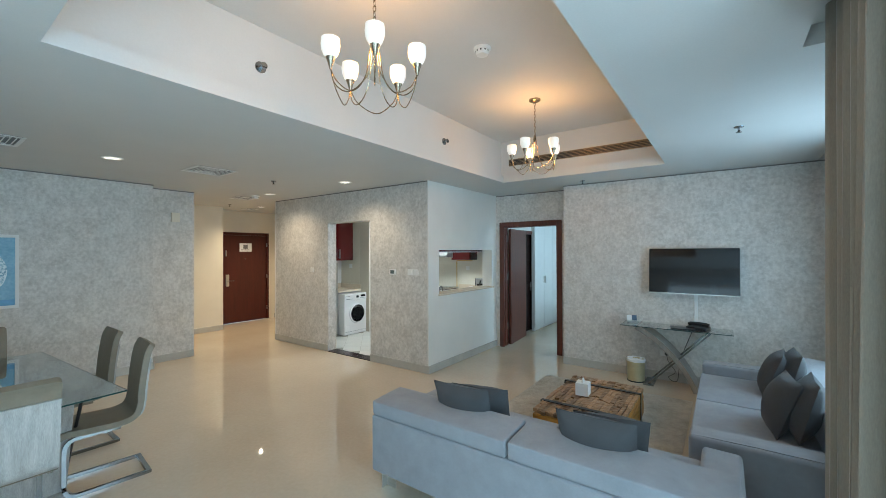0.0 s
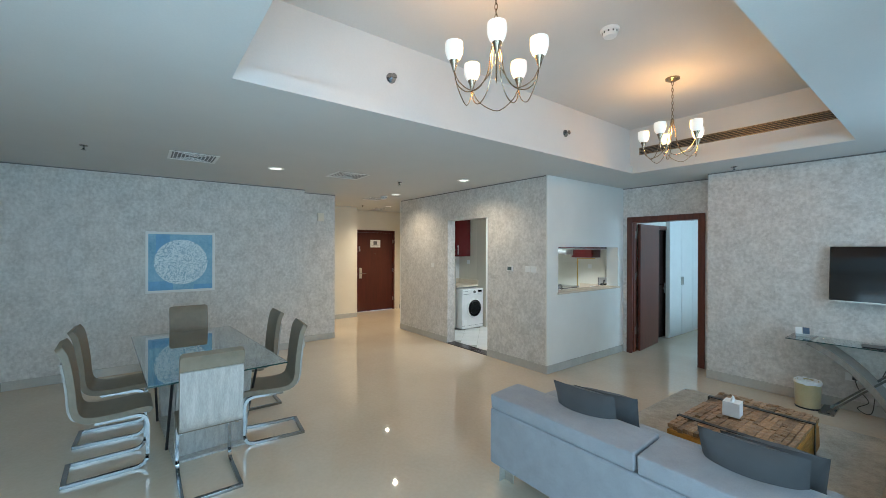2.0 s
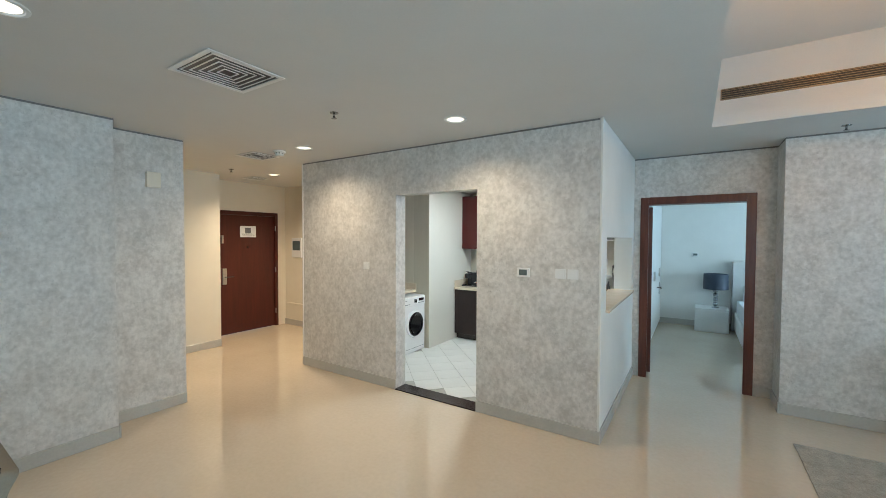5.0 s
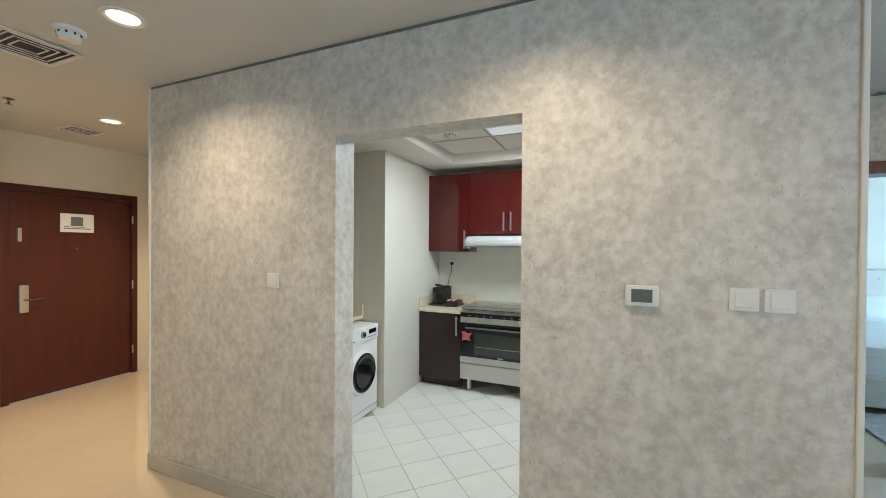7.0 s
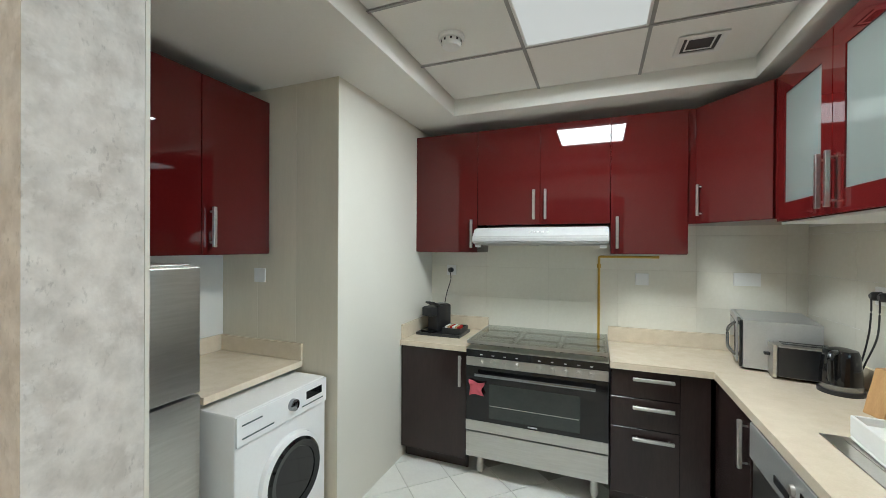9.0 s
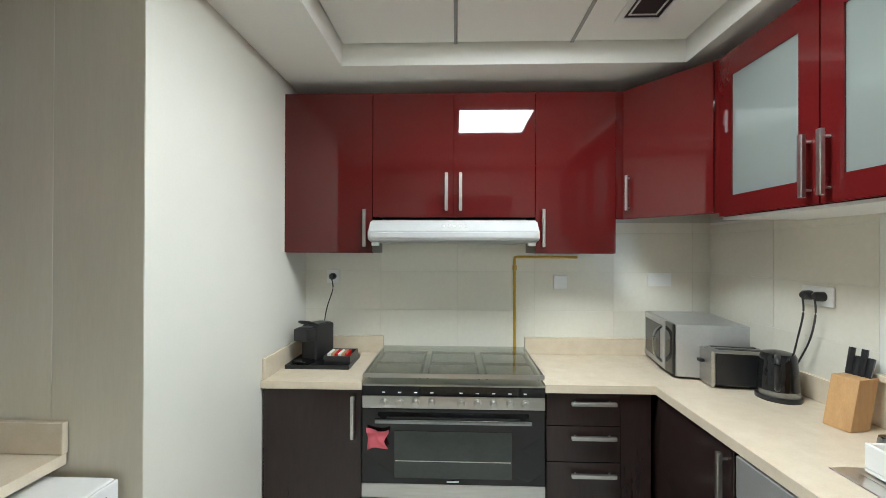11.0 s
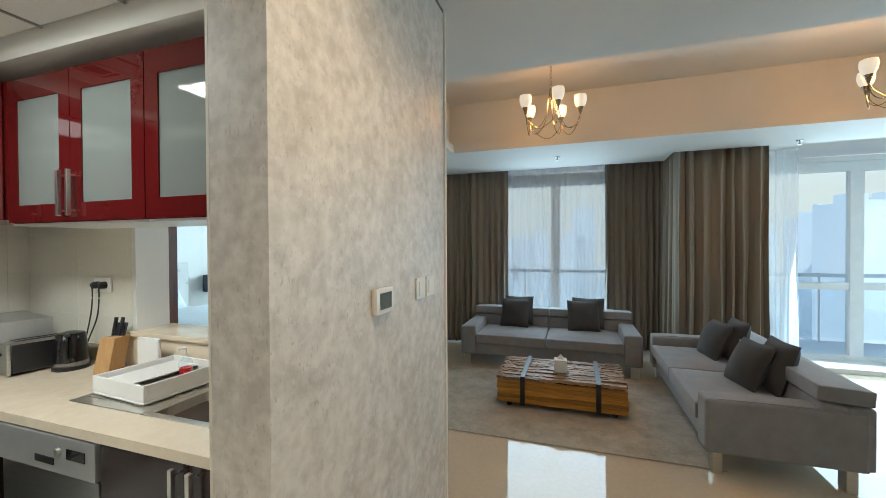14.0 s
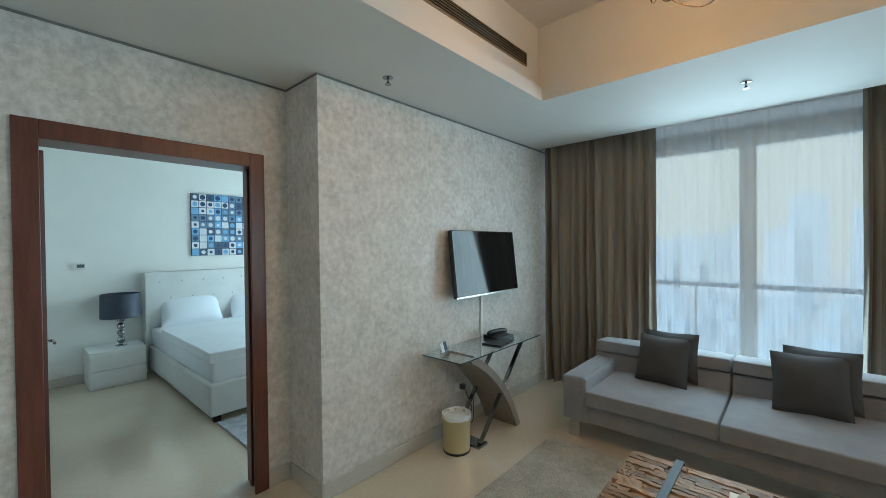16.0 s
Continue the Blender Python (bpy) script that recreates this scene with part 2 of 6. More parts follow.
RUG = material("beige_grey_rug", (0.27, 0.245, 0.20), (0.62, 0.575, 0.49), 0.95, 0, 4.5, 120, 0.9, grain=0.35, detail=0.75, span=(0.32, 0.68), depth=0.01)
SHAG = material("grey_shag", (0.35, 0.36, 0.38), (0.62, 0.63, 0.66), 0.95, 0, 14, 90, 1.0, depth=0.02)
LINEN = material("white_linen", (0.72, 0.75, 0.79), (0.78, 0.81, 0.85), 0.85, 0, 4, 200, 0.15)
BEDCLOTH = material("ivory_upholstery", (0.60, 0.60, 0.58), (0.68, 0.68, 0.66), 0.7, 0, 6, 260, 0.15)
NAVY = material("navy_shade", (0.025, 0.035, 0.055), (0.04, 0.055, 0.085), 0.5, 0, 6, 300, 0.1)
PALEBLUE = material("pale_blue_print", (0.16, 0.38, 0.56), (0.34, 0.58, 0.72), 0.5, 0, 3, 40, 0.0)
DOTS = material("speckled_print", (0.20, 0.40, 0.52), (0.80, 0.90, 0.94), 0.5, 0, 62, 110, 0.0, span=(0.42, 0.53))
PRINTS = [material("print_" + k, c, tuple(v * 1.25 for v in c), 0.55) for k, c in (
    ("white", (0.6, 0.62, 0.64)), ("sky", (0.16, 0.36, 0.58)), ("navy", (0.02, 0.05, 0.12)), ("steel", (0.12, 0.20, 0.30)), ("slate", (0.05, 0.08, 0.13)))]
GOLDBIN = material("champagne_bin", (0.52, 0.45, 0.27), (0.58, 0.51, 0.32), 0.35, 0.35)
PAPER = material("paper", (0.78, 0.78, 0.77), (0.84, 0.84, 0.83), 0.8, 0, 8, 100, 0.1)
INK = material("print_ink", (0.12, 0.12, 0.13), (0.2, 0.2, 0.21), 0.7)
PINK = material("pink_cloth", (0.60, 0.10, 0.13), (0.72, 0.16, 0.20), 0.9, 0, 20, 200, 0.3)
REDSOAP = material("red_soap", (0.5, 0.01, 0.01), (0.6, 0.02, 0.02), 0.2)
BEECH = material("beech_block", (0.48, 0.27, 0.11), (0.58, 0.35, 0.16), 0.45, 0, 5, 50, 0.05, (8, 8, 0.6))
NTILE = material("beige_nook_tile", (0.64, 0.59, 0.475), (0.70, 0.645, 0.525), 0.25, 0, 3, 60, 0.02, (4, 4, 0.4), pieces=0.03)
HOODWHITE = material("hood_enamel", (0.40, 0.40, 0.39), (0.44, 0.44, 0.43), 0.35)
KNOB = material("dark_handle", (0.02, 0.02, 0.02), (0.03, 0.03, 0.03), 0.3)
SHADE = glow("lit_glass_shade", (1.0, 0.86, 0.68), 0.48)
PANELGLOW = glow("lit_ceiling_panel", (0.97, 1.0, 0.98), 0.46, 0.3)
SPOTGLOW = glow("lit_downlight", (1.0, 0.86, 0.66), 1.6)
OVENGLASS = material("oven_window_glass", (0.035, 0.043, 0.040), (0.048, 0.056, 0.052), 0.08)
LCD = material("lcd_grey", (0.10, 0.13, 0.13), (0.13, 0.16, 0.16), 0.1)
KCEIL = material("kitchen_ceiling_paint", (0.79, 0.775, 0.725), (0.83, 0.815, 0.765), 0.7, 0, 1.5, 90, 0.03)
COLUMN = material("cream_column_paint", (0.70, 0.675, 0.60), (0.74, 0.715, 0.64), 0.5, 0, 2, 120, 0.04)
DISHSTEEL = material("dishwasher_steel", (0.27, 0.27, 0.26), (0.33, 0.33, 0.32), 0.3, 1.0, 6, 200, 0.03, (1, 1, 12))
SILVER = material("silver_appliance_paint", (0.42, 0.42, 0.41), (0.50, 0.50, 0.49), 0.3, 0.55, 5, 160, 0.01)


# ---- building helpers ----
def box(bm, x0, y0, z0, x1, y1, z1, bevel=0.0, seg=2):
    """Adds a box, with its edges rounded by bevel."""
    made = bmesh.ops.create_cube(bm, size=1.0, matrix=Matrix.LocRotScale(((x0 + x1) / 2, (y0 + y1) / 2, (z0 + z1) / 2), None, (abs(x1 - x0), abs(y1 - y0), abs(z1 - z0))))
    if bevel:
        edges = list({e for v in made["verts"] for e in v.link_edges})
        bmesh.ops.bevel(bm, geom=edges, offset=bevel, segments=seg, profile=0.5, affect="EDGES", clamp_overlap=True)
    return bm


def boxes(*rows, bevel=0.0, seg=2):
    bm = bmesh.new()
    for row in rows:
        box(bm, *row, bevel=bevel, seg=seg)
    return bm


def rod(bm, a, b, r0, r1=None, seg=16):
    """Adds a round bar from a to b."""
    a, b = Vector(a), Vector(b)
    m = Matrix.Translation((a + b) / 2) @ (b - a).to_track_quat("Z", "Y").to_matrix().to_4x4()
    bmesh.ops.create_cone(bm, cap_ends=True, segments=seg, radius1=r0, radius2=r0 if r1 is None else r1, depth=(b - a).length, matrix=m)
    return bm


def lathe(bm, profile, centre=(0, 0, 0), seg=28):
    """Adds a turned body from (radius, height) pairs."""
    rings = []
    for r, z in profile:
        rings.append([bm.verts.new((centre[0] + max(r, 1e-4) * math.cos(2 * math.pi * k / seg), centre[1] + max(r, 1e-4) * math.sin(2 * math.pi * k / seg), centre[2] + z)) for k in range(seg)])
    for lower, upper in zip(rings, rings[1:]):
        for k in range(seg):
            bm.faces.new((lower[k], lower[(k + 1) % seg], upper[(k + 1) % seg], upper[k]))
    bm.faces.new(rings[0][::-1]), bm.faces.new(rings[-1])
    return bm


def smooth_line(points, steps=8):
    """A rounded line through the points."""
    p = [Vector(q) for q in points]
    p = [2 * p[0] - p[1]] + p + [2 * p[-1] - p[-2]]
    out = []
    for i in range(1, len(p) - 2):
        for k in range(steps):
            t = k / steps
            a, b, c, d = p[i - 1 : i + 3]
            out.append(0.5 * (2 * b + (c - a) * t + (2 * a - 5 * b + 4 * c - d) * t * t + (3 * b - a - 3 * c + d) * t ** 3))
    return out + [p[-2]]


def tube(bm, points, r, seg=8, flat=1.0, closed=False):
    """Adds a bent tube along the points; flat squeezes it across."""
    pts = [Vector(q) for q in points]
    up, rings = Vector((0, 0, 1)), []
    for i, q in enumerate(pts):
        nxt, prv = pts[(i + 1) % len(pts)] if closed else pts[min(i + 1, len(pts) - 1)], pts[i - 1] if closed or i else pts[0]
        way = (nxt - prv).normalized()
        side = way.cross(up)
        side = side.normalized() if side.length > 0.05 else (rings and last_side or Vector((1, 0, 0)))
        last_side, over = side, side.cross(way).normalized()
        rings.append([bm.verts.new(q + side * (r * math.cos(2 * math.pi * (k + 0.5) / seg)) + over * (r * flat * math.sin(2 * math.pi * (k + 0.5) / seg))) for k in range(seg)])
    pairs = list(zip(rings, rings[1:])) + ([(rings[-1], rings[0])] if closed else [])
    for a, b in pairs:
        for k in range(seg):
            bm.faces.new((a[k], a[(k + 1) % seg], b[(k + 1) % seg], b[k]))
    if not closed:
        bm.faces.new(rings[0][::-1]), bm.faces.new(rings[-1])
    return bm


def rounded(points, radius, steps=5):
    """A line with its corners rounded."""
    p = [Vector(q) for q in points]
    out = [p[0]]
    for a, b, c in zip(p, p[1:], p[2:]):
        u, v = (a - b).normalized(), (c - b).normalized()
        s, e = b + u * radius, b + v * radius
        for k in range(steps + 1):
            t = k / steps
            out.append((1 - t) ** 2 * s + 2 * t * (1 - t) * b + t * t * e)
    return out + [p[-1]]


def sheet(bm, line, wide, thick, corner=0.0):
    """Adds a bent board: its side outline is the line of (y, z) pairs, run out over x from -wide to wide; corner rounds its last end."""
    pts = [Vector((0, y, z)) for y, z in line]
    front, rear = [], []
    for i, q in enumerate(pts):
        way = (pts[min(i + 1, len(pts) - 1)] - pts[max(i - 1, 0)]).normalized()
        off = Vector((0, -way.z, way.y)) * thick / 2
        front.append(q + off), rear.append(q - off)
    half = []
    for q in pts:
        d = min(corner, (pts[-1] - q).length)
        half.append(wide - corner + math.sqrt(max(0.0, corner ** 2 - (corner - d) ** 2)))
    ring, half = front + rear[::-1], half + half[::-1]
    sides = [[bm.verts.new((side * w, q.y, q.z)) for q, w in zip(ring, half)] for side in (-1, 1)]
    for k in range(len(ring)):
        j = (k + 1) % len(ring)
        bm.faces.new((sides[0][k], sides[0][j], sides[1][j], sides[1][k]))
    n = len(front)
    for s, way in ((sides[0], 1), (sides[1], -1)):
        for k in range(n - 1):
            bm.faces.new((s[k], s[k + 1], s[2 * n - 2 - k], s[2 * n - 1 - k])[::-way])
    return bm


def weighted_normals(bm):
    """Corner normals weighted by area, so that broad faces stay flat between softly shaded edges."""
    bm.normal_update()
    areas, limit, out = {f: f.calc_area() for f in bm.faces}, math.cos(radians(40)), []
    for f in bm.faces:
        for loop in f.loops:
            total = Vector((0, 0, 0))
            for g in loop.vert.link_faces:
                if g.normal.dot(f.normal) > limit:
                    total += g.normal * areas[g]
            out.append(total.normalized() if total.length > 1e-12 else f.normal.copy())
    return out


def mesh_of(name, bm, mat, smooth=False):
    bmesh.ops.recalc_face_normals(bm, faces=bm.faces)
    normals = weighted_normals(bm) if smooth and len(bm.faces) < 6000 else None
    data = bpy.data.meshes.new(name)
    bm.to_mesh(data)
    bm.free()
    for one in mat if isinstance(mat, (list, tuple)) else [mat]:
        data.materials.append(one)
    if smooth:
        data.polygons.foreach_set("use_smooth", [True] * len(data.polygons))
        if normals:
            data.normals_split_custom_set(normals)
        else:
            data.set_sharp_from_angle(angle=radians(40))
    return data


def part(name, bm, mat, parent=None, label="", smooth=True):
    """Links a bmesh as one mesh object under its thing."""
    ob = new(name, mesh_of(name, bm, mat, smooth))
    ob.parent = parent
    return tagged(ob, label)


def thing(name, x, y, z, turn, label, category, group=""):
    ob = new(name)
    ob.empty_display_size = 0.1
    ob.matrix_basis = pose(x, y, z, 0, 0, turn)
    return tagged(ob, label, category, group)


def structure(name, bm, mat, label, category, smooth=False):
    return tagged(part(name, bm, mat, None, "", smooth), label, category, "", "structure")


def pierced(axis, level, thick, a0, a1, z0, z1, holes, bm=None):
    """A wall along x (axis 'y' held at level) or along y (axis 'x'), with rectangular holes (a0, a1, z0, z1)."""
    bm = bm or bmesh.new()
    cuts = sorted({a0, a1, *(v for h in holes for v in h[:2] if a0 < v < a1)})
    for lo, hi in zip(cuts, cuts[1:]):
        mid, spans, at = (lo + hi) / 2, [], z0
        for h in sorted((h for h in holes if h[0] < mid < h[1]), key=lambda h: h[2]):
            spans.append((at, h[2])), (at := h[3])
        spans.append((at, z1))
        for s, e in spans:
            if e - s > 1e-4:
                if axis == "y":
                    box(bm, lo, min(level, level + thick), s, hi, max(level, level + thick), e)
                else:
                    box(bm, min(level, level + thick), lo, s, max(level, level + thick), hi, e)
    bmesh.ops.remove_doubles(bm, verts=bm.verts, dist=1e-5)
    inner = [f for f in bm.faces if any(g is not f and set(g.verts) == set(f.verts) for g in f.verts[0].link_faces)]
    bmesh.ops.delete(bm, geom=inner, context="FACES")
    return bm


# ---- structure ----
H, KH, BH = 2.72, 2.54, 3.15
PX1 = 1.20

structure("floor", boxes((-9.5, -1.32, -0.1, -3.23, 4.55, 0), (-3.23, -1.32, -0.1, 1.95, 6.66, 0), (-9.5, 4.55, -0.1, -6.84, 6.1, 0)), FLOOR, "glossy beige polished stone floor of the living room", "floor")
structure("floor_bedroom", boxes((-3.4, 6.66, -0.1, 1.75, 10.53, 0)), FLOOR, "glossy beige polished stone floor of the bedroom", "floor")

structure("wall_dining", boxes((-7.0, -1.32, 0, -6.5, 2.40, H)), WALLPAPER, "grey concrete-look wallpaper on the dining wall", "wall")
structure("wall_pier", boxes((-7.0, 2.40, 0, -6.83, 3.08, H)), WALLPAPER, "grey concrete-look wallpaper on a set-back pier", "wall")
structure("wall_south", pierced("y", -1.16, -0.16, -6.5, 2.2, 0, H, [(-1.0, 1.2, 0.3, 2.5)]), WALLPAPER, "grey wallpapered wall behind the dining area", "wall")
structure("wall_kitchen_front", pierced("y", 4.55, 0.16, -6.84, -3.23, 0, H, [(-5.22, -4.188, 0, 2.213)], boxes((-3.23, 4.55, 0, -3.034, 4.56, H))), WALLPAPER, "grey concrete-look wallpaper around the kitchen doorway", "wall")
structure("wall_kitchen_front_inner", pierced("y", 4.711, 0.008, -6.74, -3.23, 0, KH, [(-5.22, -4.188, 0, 2.213)]), COLUMN, "cream kitchen side of the doorway wall", "wall")
structure("wall_serving_hatch", pierced("x", -3.03, -0.2, 4.56, 7.6, 0, H, [(4.80, 6.41, 1.09, 1.74)]), PAINT, "white painted wall with a serving hatch to the kitchen", "wall")
structure("wall_bedroom_door", pierced("y", 6.57, 0.18, -3.03, -1.65, 0, H, [(-2.955, -1.818, 0, 2.235)]), WALLPAPER, "grey wallpaper around the bedroom doorway", "wall")
structure("wall_television", boxes((-1.65, 6.16, 0, PX1, 6.75, H), (PX1, 6.16, 0, 1.95, 6.75, H + 0.1)), WALLPAPER, "grey concrete-look wallpaper behind the television", "wall")
structure("wall_hall_south", boxes((-8.9, 2.9, 0, -7.0, 3.08, H)), CREAM, "cream painted wall of the entrance hall", "wall")
structure("wall_hall_west", boxes((-8.9, 3.08, 0, -8.7, 4.42, H), (-9.45, 4.32, 0, -8.9, 4.42, H)), CREAM, "cream painted wall beside the entrance", "wall")
structure("wall_entrance", pierced("x", -9.28, -0.17, 4.42, 6.0, 0, H, [(4.62, 5.835, 0, 2.2)]), CREAM, "cream painted wall around the entrance door", "wall")
structure("wall_hall_north", boxes((-9.45, 6.0, 0, -6.84, 6.1, H)), CREAM, "cream painted wall at the end of the hall", "wall")
structure("wall_kitchen_west", boxes((-6.84, 4.71, 0, -6.74, 6.1, H)), PAINT, "wall between hall and kitchen", "wall")
structure("wall_kitchen_column", boxes((-6.84, 6.10, 0, -5.84, 7.6, H)), COLUMN, "off-white tiled kitchen wall projection", "wall")
structure("wall_kitchen_back", boxes((-5.84, 7.44, 0, -3.23, 7.6, H)), WGROUT, "cream tiled kitchen wall behind the cooker", "wall")
structure("wall_bedroom_back", boxes((-3.4, 10.38, 0, 1.95, 10.53, BH)), PAINT, "white painted bedroom wall behind the bed", "wall")
structure("wall_bedroom_west", pierced("x", -3.05, -0.2, 7.6, 10.38, 0, BH, [(7.62, 8.45, 0, 2.15)]), PAINT, "white painted bedroom wall", "wall")
structure("wall_bathroom", boxes((-3.9, 7.61, 0, -3.8, 8.7, BH)), PAINT, "plain wall beyond the bathroom door", "wall")
structure("wall_bedroom_east", pierced("x", 1.6, 0.15, 6.75, 10.38, 0, BH, [(7.3, 9.6, 0.25, 2.45)]), PAINT, "white painted bedroom wall around the window", "wall")
structure("wall_facade_column", boxes((0.98, 1.75, 0, 1.95, 2.70, H + 0.1)), PAINT, "white facade column behind the curtains", "wall")

# the ceiling, with its raised tray
# and a pocket along the windows, from which the curtains hang
PX0, PY = 0.67, 2.80
tray = boxes((-9.45, -1.32, H, -2.27, 6.75, H + 0.1), (-0.2, -1.32, H, PX0, 6.75, H + 0.1), (PX0, PY, H, PX1, 6.75, H + 0.1), (-2.27, -1.32, H, -0.2, 0.59, H + 0.1), (-2.27, 5.365, H, -0.2, 6.75, H + 0.1), (PX0, -1.32, H + 0.1, 2.2, 6.75, H + 0.2))
TX0, TX1, TY0, TY1, TZ = -2.34, -0.13, 0.52, 5.435, 3.33
for row in ((TX0 - 0.1, TY0 - 0.1, H + 0.1, TX0, TY1 + 0.1, TZ), (TX1, TY0 - 0.1, H + 0.1, TX1 + 0.1, TY1 + 0.1, TZ), (TX0, TY0 - 0.1, H + 0.1, TX1, TY0, TZ), (TX0, TY1, H + 0.1, TX1, TY1 + 0.1, TZ), (TX0 - 0.1, TY0 - 0.1, TZ, TX1 + 0.1, TY1 + 0.1, TZ + 0.1)):
    box(tray, *row)
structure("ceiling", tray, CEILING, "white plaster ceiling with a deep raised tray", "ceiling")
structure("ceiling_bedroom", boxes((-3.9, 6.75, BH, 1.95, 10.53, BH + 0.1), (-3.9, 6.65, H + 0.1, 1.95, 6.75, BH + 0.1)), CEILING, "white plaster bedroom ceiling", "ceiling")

KX = (-5.465, -4.855, -4.245, -3.655)
KY = (5.20, 5.80, 6.385, 6.96)
kc = boxes((-6.74, 4.71, KH, KX[0], 7.44, KH + 0.05), (KX[3], 4.71, KH, -3.23, 7.44, KH + 0.05), (KX[0], 4.71, KH, KX[3], KY[0], KH + 0.05), (KX[0], KY[3], KH, KX[3], 7.44, KH + 0.05))
for row in ((KX[0] - 0.04, KY[0], KH + 0.05, KX[0], KY[3], 2.72), (KX[3], KY[0], KH + 0.05, KX[3] + 0.04, KY[3], 2.72), (KX[0], KY[0] - 0.04, KH + 0.05, KX[3], KY[0], 2.72), (KX[0], KY[3], KH + 0.05, KX[3], KY[3] + 0.04, 2.72)):
    box(kc, *row)
for ix in range(3):
    for iy in range(3):
        if (ix, iy) != (1, 1):
            box(kc, KX[ix] + 0.008, KY[iy] + 0.008, 2.655, KX[ix + 1] - 0.008, KY[iy + 1] - 0.008, 2.675, 0.002, 1)
box(kc, -6.84, 4.55, 2.722, -3.03, 7.6, 2.8)
structure("ceiling_kitchen", kc, KCEIL, "white kitchen ceiling with square lay-in tiles", "ceiling")
GRIDBAR = material("grey_ceiling_grid", (0.30, 0.30, 0.28), (0.36, 0.36, 0.34), 0.5)
grid_bars = bmesh.new()
for k in (1, 2):
    box(grid_bars, KX[k] - 0.009, KY[0], 2.6505, KX[k] + 0.009, KY[3], 2.6545)
    box(grid_bars, KX[0], KY[k] - 0.009, 2.6490, KX[3], KY[k] + 0.009, 2.6500)
structure("trim_ceiling_grid", grid_bars, GRIDBAR, "thin grey metal grid between the ceiling tiles", "trim")


def skirting(name, *rows):
    return structure(name, boxes(*rows, bevel=0.004, seg=1), SKIRT, "grey-beige stone skirting board", "skirting")


SK = 0.11
skirting("baseboard_dining", (-6.5, -1.16, 0, -6.485, 2.40, SK), (-6.83, 2.40, 0, -6.485, 2.415, SK), (-6.83, 2.415, 0, -6.815, 3.08, SK))
skirting("baseboard_kitchen_front", (-6.85, 4.535, 0, -5.22, 4.55, SK), (-4.188, 4.535, 0, -3.015, 4.55, SK), (-3.03, 4.55, 0, -3.015, 6.57, SK))
skirting("baseboard_television", (-1.818, 6.555, 0, -1.65, 6.57, SK), (-1.665, 6.145, 0, -1.65, 6.555, SK), (-1.65, 6.145, 0, 1.3, 6.16, SK))
skirting("baseboard_hall", (-8.7, 3.08, 0, -8.685, 4.42, SK), (-9.28, 5.985, 0, -6.84, 6.0, SK), (-8.7, 3.08, 0, -7.0, 3.095, SK))
skirting("baseboard_bedroom", (-3.05, 10.365, 0, 1.6, 10.38, SK))
skirting("baseboard_south", (-6.485, -1.16, 0, 1.6, -1.145, SK))
GAP = material("shadow_gap_metal", (0.16, 0.15, 0.14), (0.20, 0.19, 0.18), 0.6)
structure("trim_shadow_gap", boxes((-6.503, -1.16, H - 0.016, -6.497, 2.40, H - 0.002), (-6.83, 2.397, H - 0.016, -6.497, 2.403, H - 0.002), (-6.833, 2.403, H - 0.016, -6.827, 3.08, H - 0.002), (-6.84, 4.547, H - 0.016, -3.05, 4.553, H - 0.002), (-3.03, 6.567, H - 0.016, -1.65, 6.573, H - 0.002), (-1.653, 6.157, H - 0.016, -1.647, 6.567, H - 0.002), (-1.647, 6.157, H - 0.016, 1.4, 6.163, H - 0.002)), GAP, "dark shadow gap between wallpaper and ceiling", "trim")
structure("trim_corner", boxes((-3.042, 4.541, SK, -3.022, 4.561, H), bevel=0.004), PAINT, "white painted corner bead", "trim")
structure("trim_corner_hall", boxes((-6.850, 4.541, SK, -6.832, 4.561, H), bevel=0.004), PAINT, "white painted corner bead", "trim")
structure("trim_threshold", boxes((-5.22, 4.53, 0, -4.188, 4.72, 0.012), bevel=0.004), BROWN, "dark stone threshold of the kitchen doorway", "trim")
structure("trim_hatch_sill", boxes((-3.27, 4.78, 1.07, -3.0, 6.43, 1.096), bevel=0.004), QUARTZ, "cream stone sill of the serving hatch", "sill")


# ---- windows, curtains, outside ----
def window(name, x, y0, y1, z0, z1, mullions, transoms, label, lean=0.0):
    """A glazed opening in the plane x, from y0 to y1, with a frame, bars and panes; lean turns it about its middle."""
    mid = (y0 + y1) / 2
    w = tagged(thing(name, x, mid, 0, lean, label, "window"), kind="structure")
    a, b = y0 - mid, y1 - mid
    part("window_frame", boxes((-0.04, a, z0, 0.04, a + 0.07, z1), (-0.04, b - 0.07, z0, 0.04, b, z1), (-0.04, a + 0.07, z0, 0.04, b - 0.07, z0 + 0.07), (-0.04, a + 0.07, z1 - 0.07, 0.04, b - 0.07, z1), bevel=0.006), ALU, w)
    for m, wide in mullions:
        part("mullion", boxes((-0.045, m - mid - wide / 2, z0 + 0.07, 0.045, m - mid + wide / 2, z1 - 0.20), bevel=0.006), ALU, w)
    for t in transoms:
        part("transom", boxes((-0.035, a + 0.07, t - 0.045, 0.035, b - 0.07, t + 0.045), bevel=0.006), ALU, w)
    part("head_panel", boxes((-0.03, a + 0.07, z1 - 0.20, 0.03, b - 0.07, z1 - 0.07), bevel=0.004), ALU, w)
    z1 -= 0.13
    ys, zs = [a + 0.07, *(m - mid for m, _ in mullions), b - 0.07], [z0 + 0.07, *transoms, z1 - 0.07]
    for p, q in zip(ys, ys[1:]):
        for s, e in zip(zs, zs[1:]):
            pane = part("pane", boxes((-0.006, p, s, 0.006, q, e)), GLASS, w)
            pane.visible_shadow = False
    return w


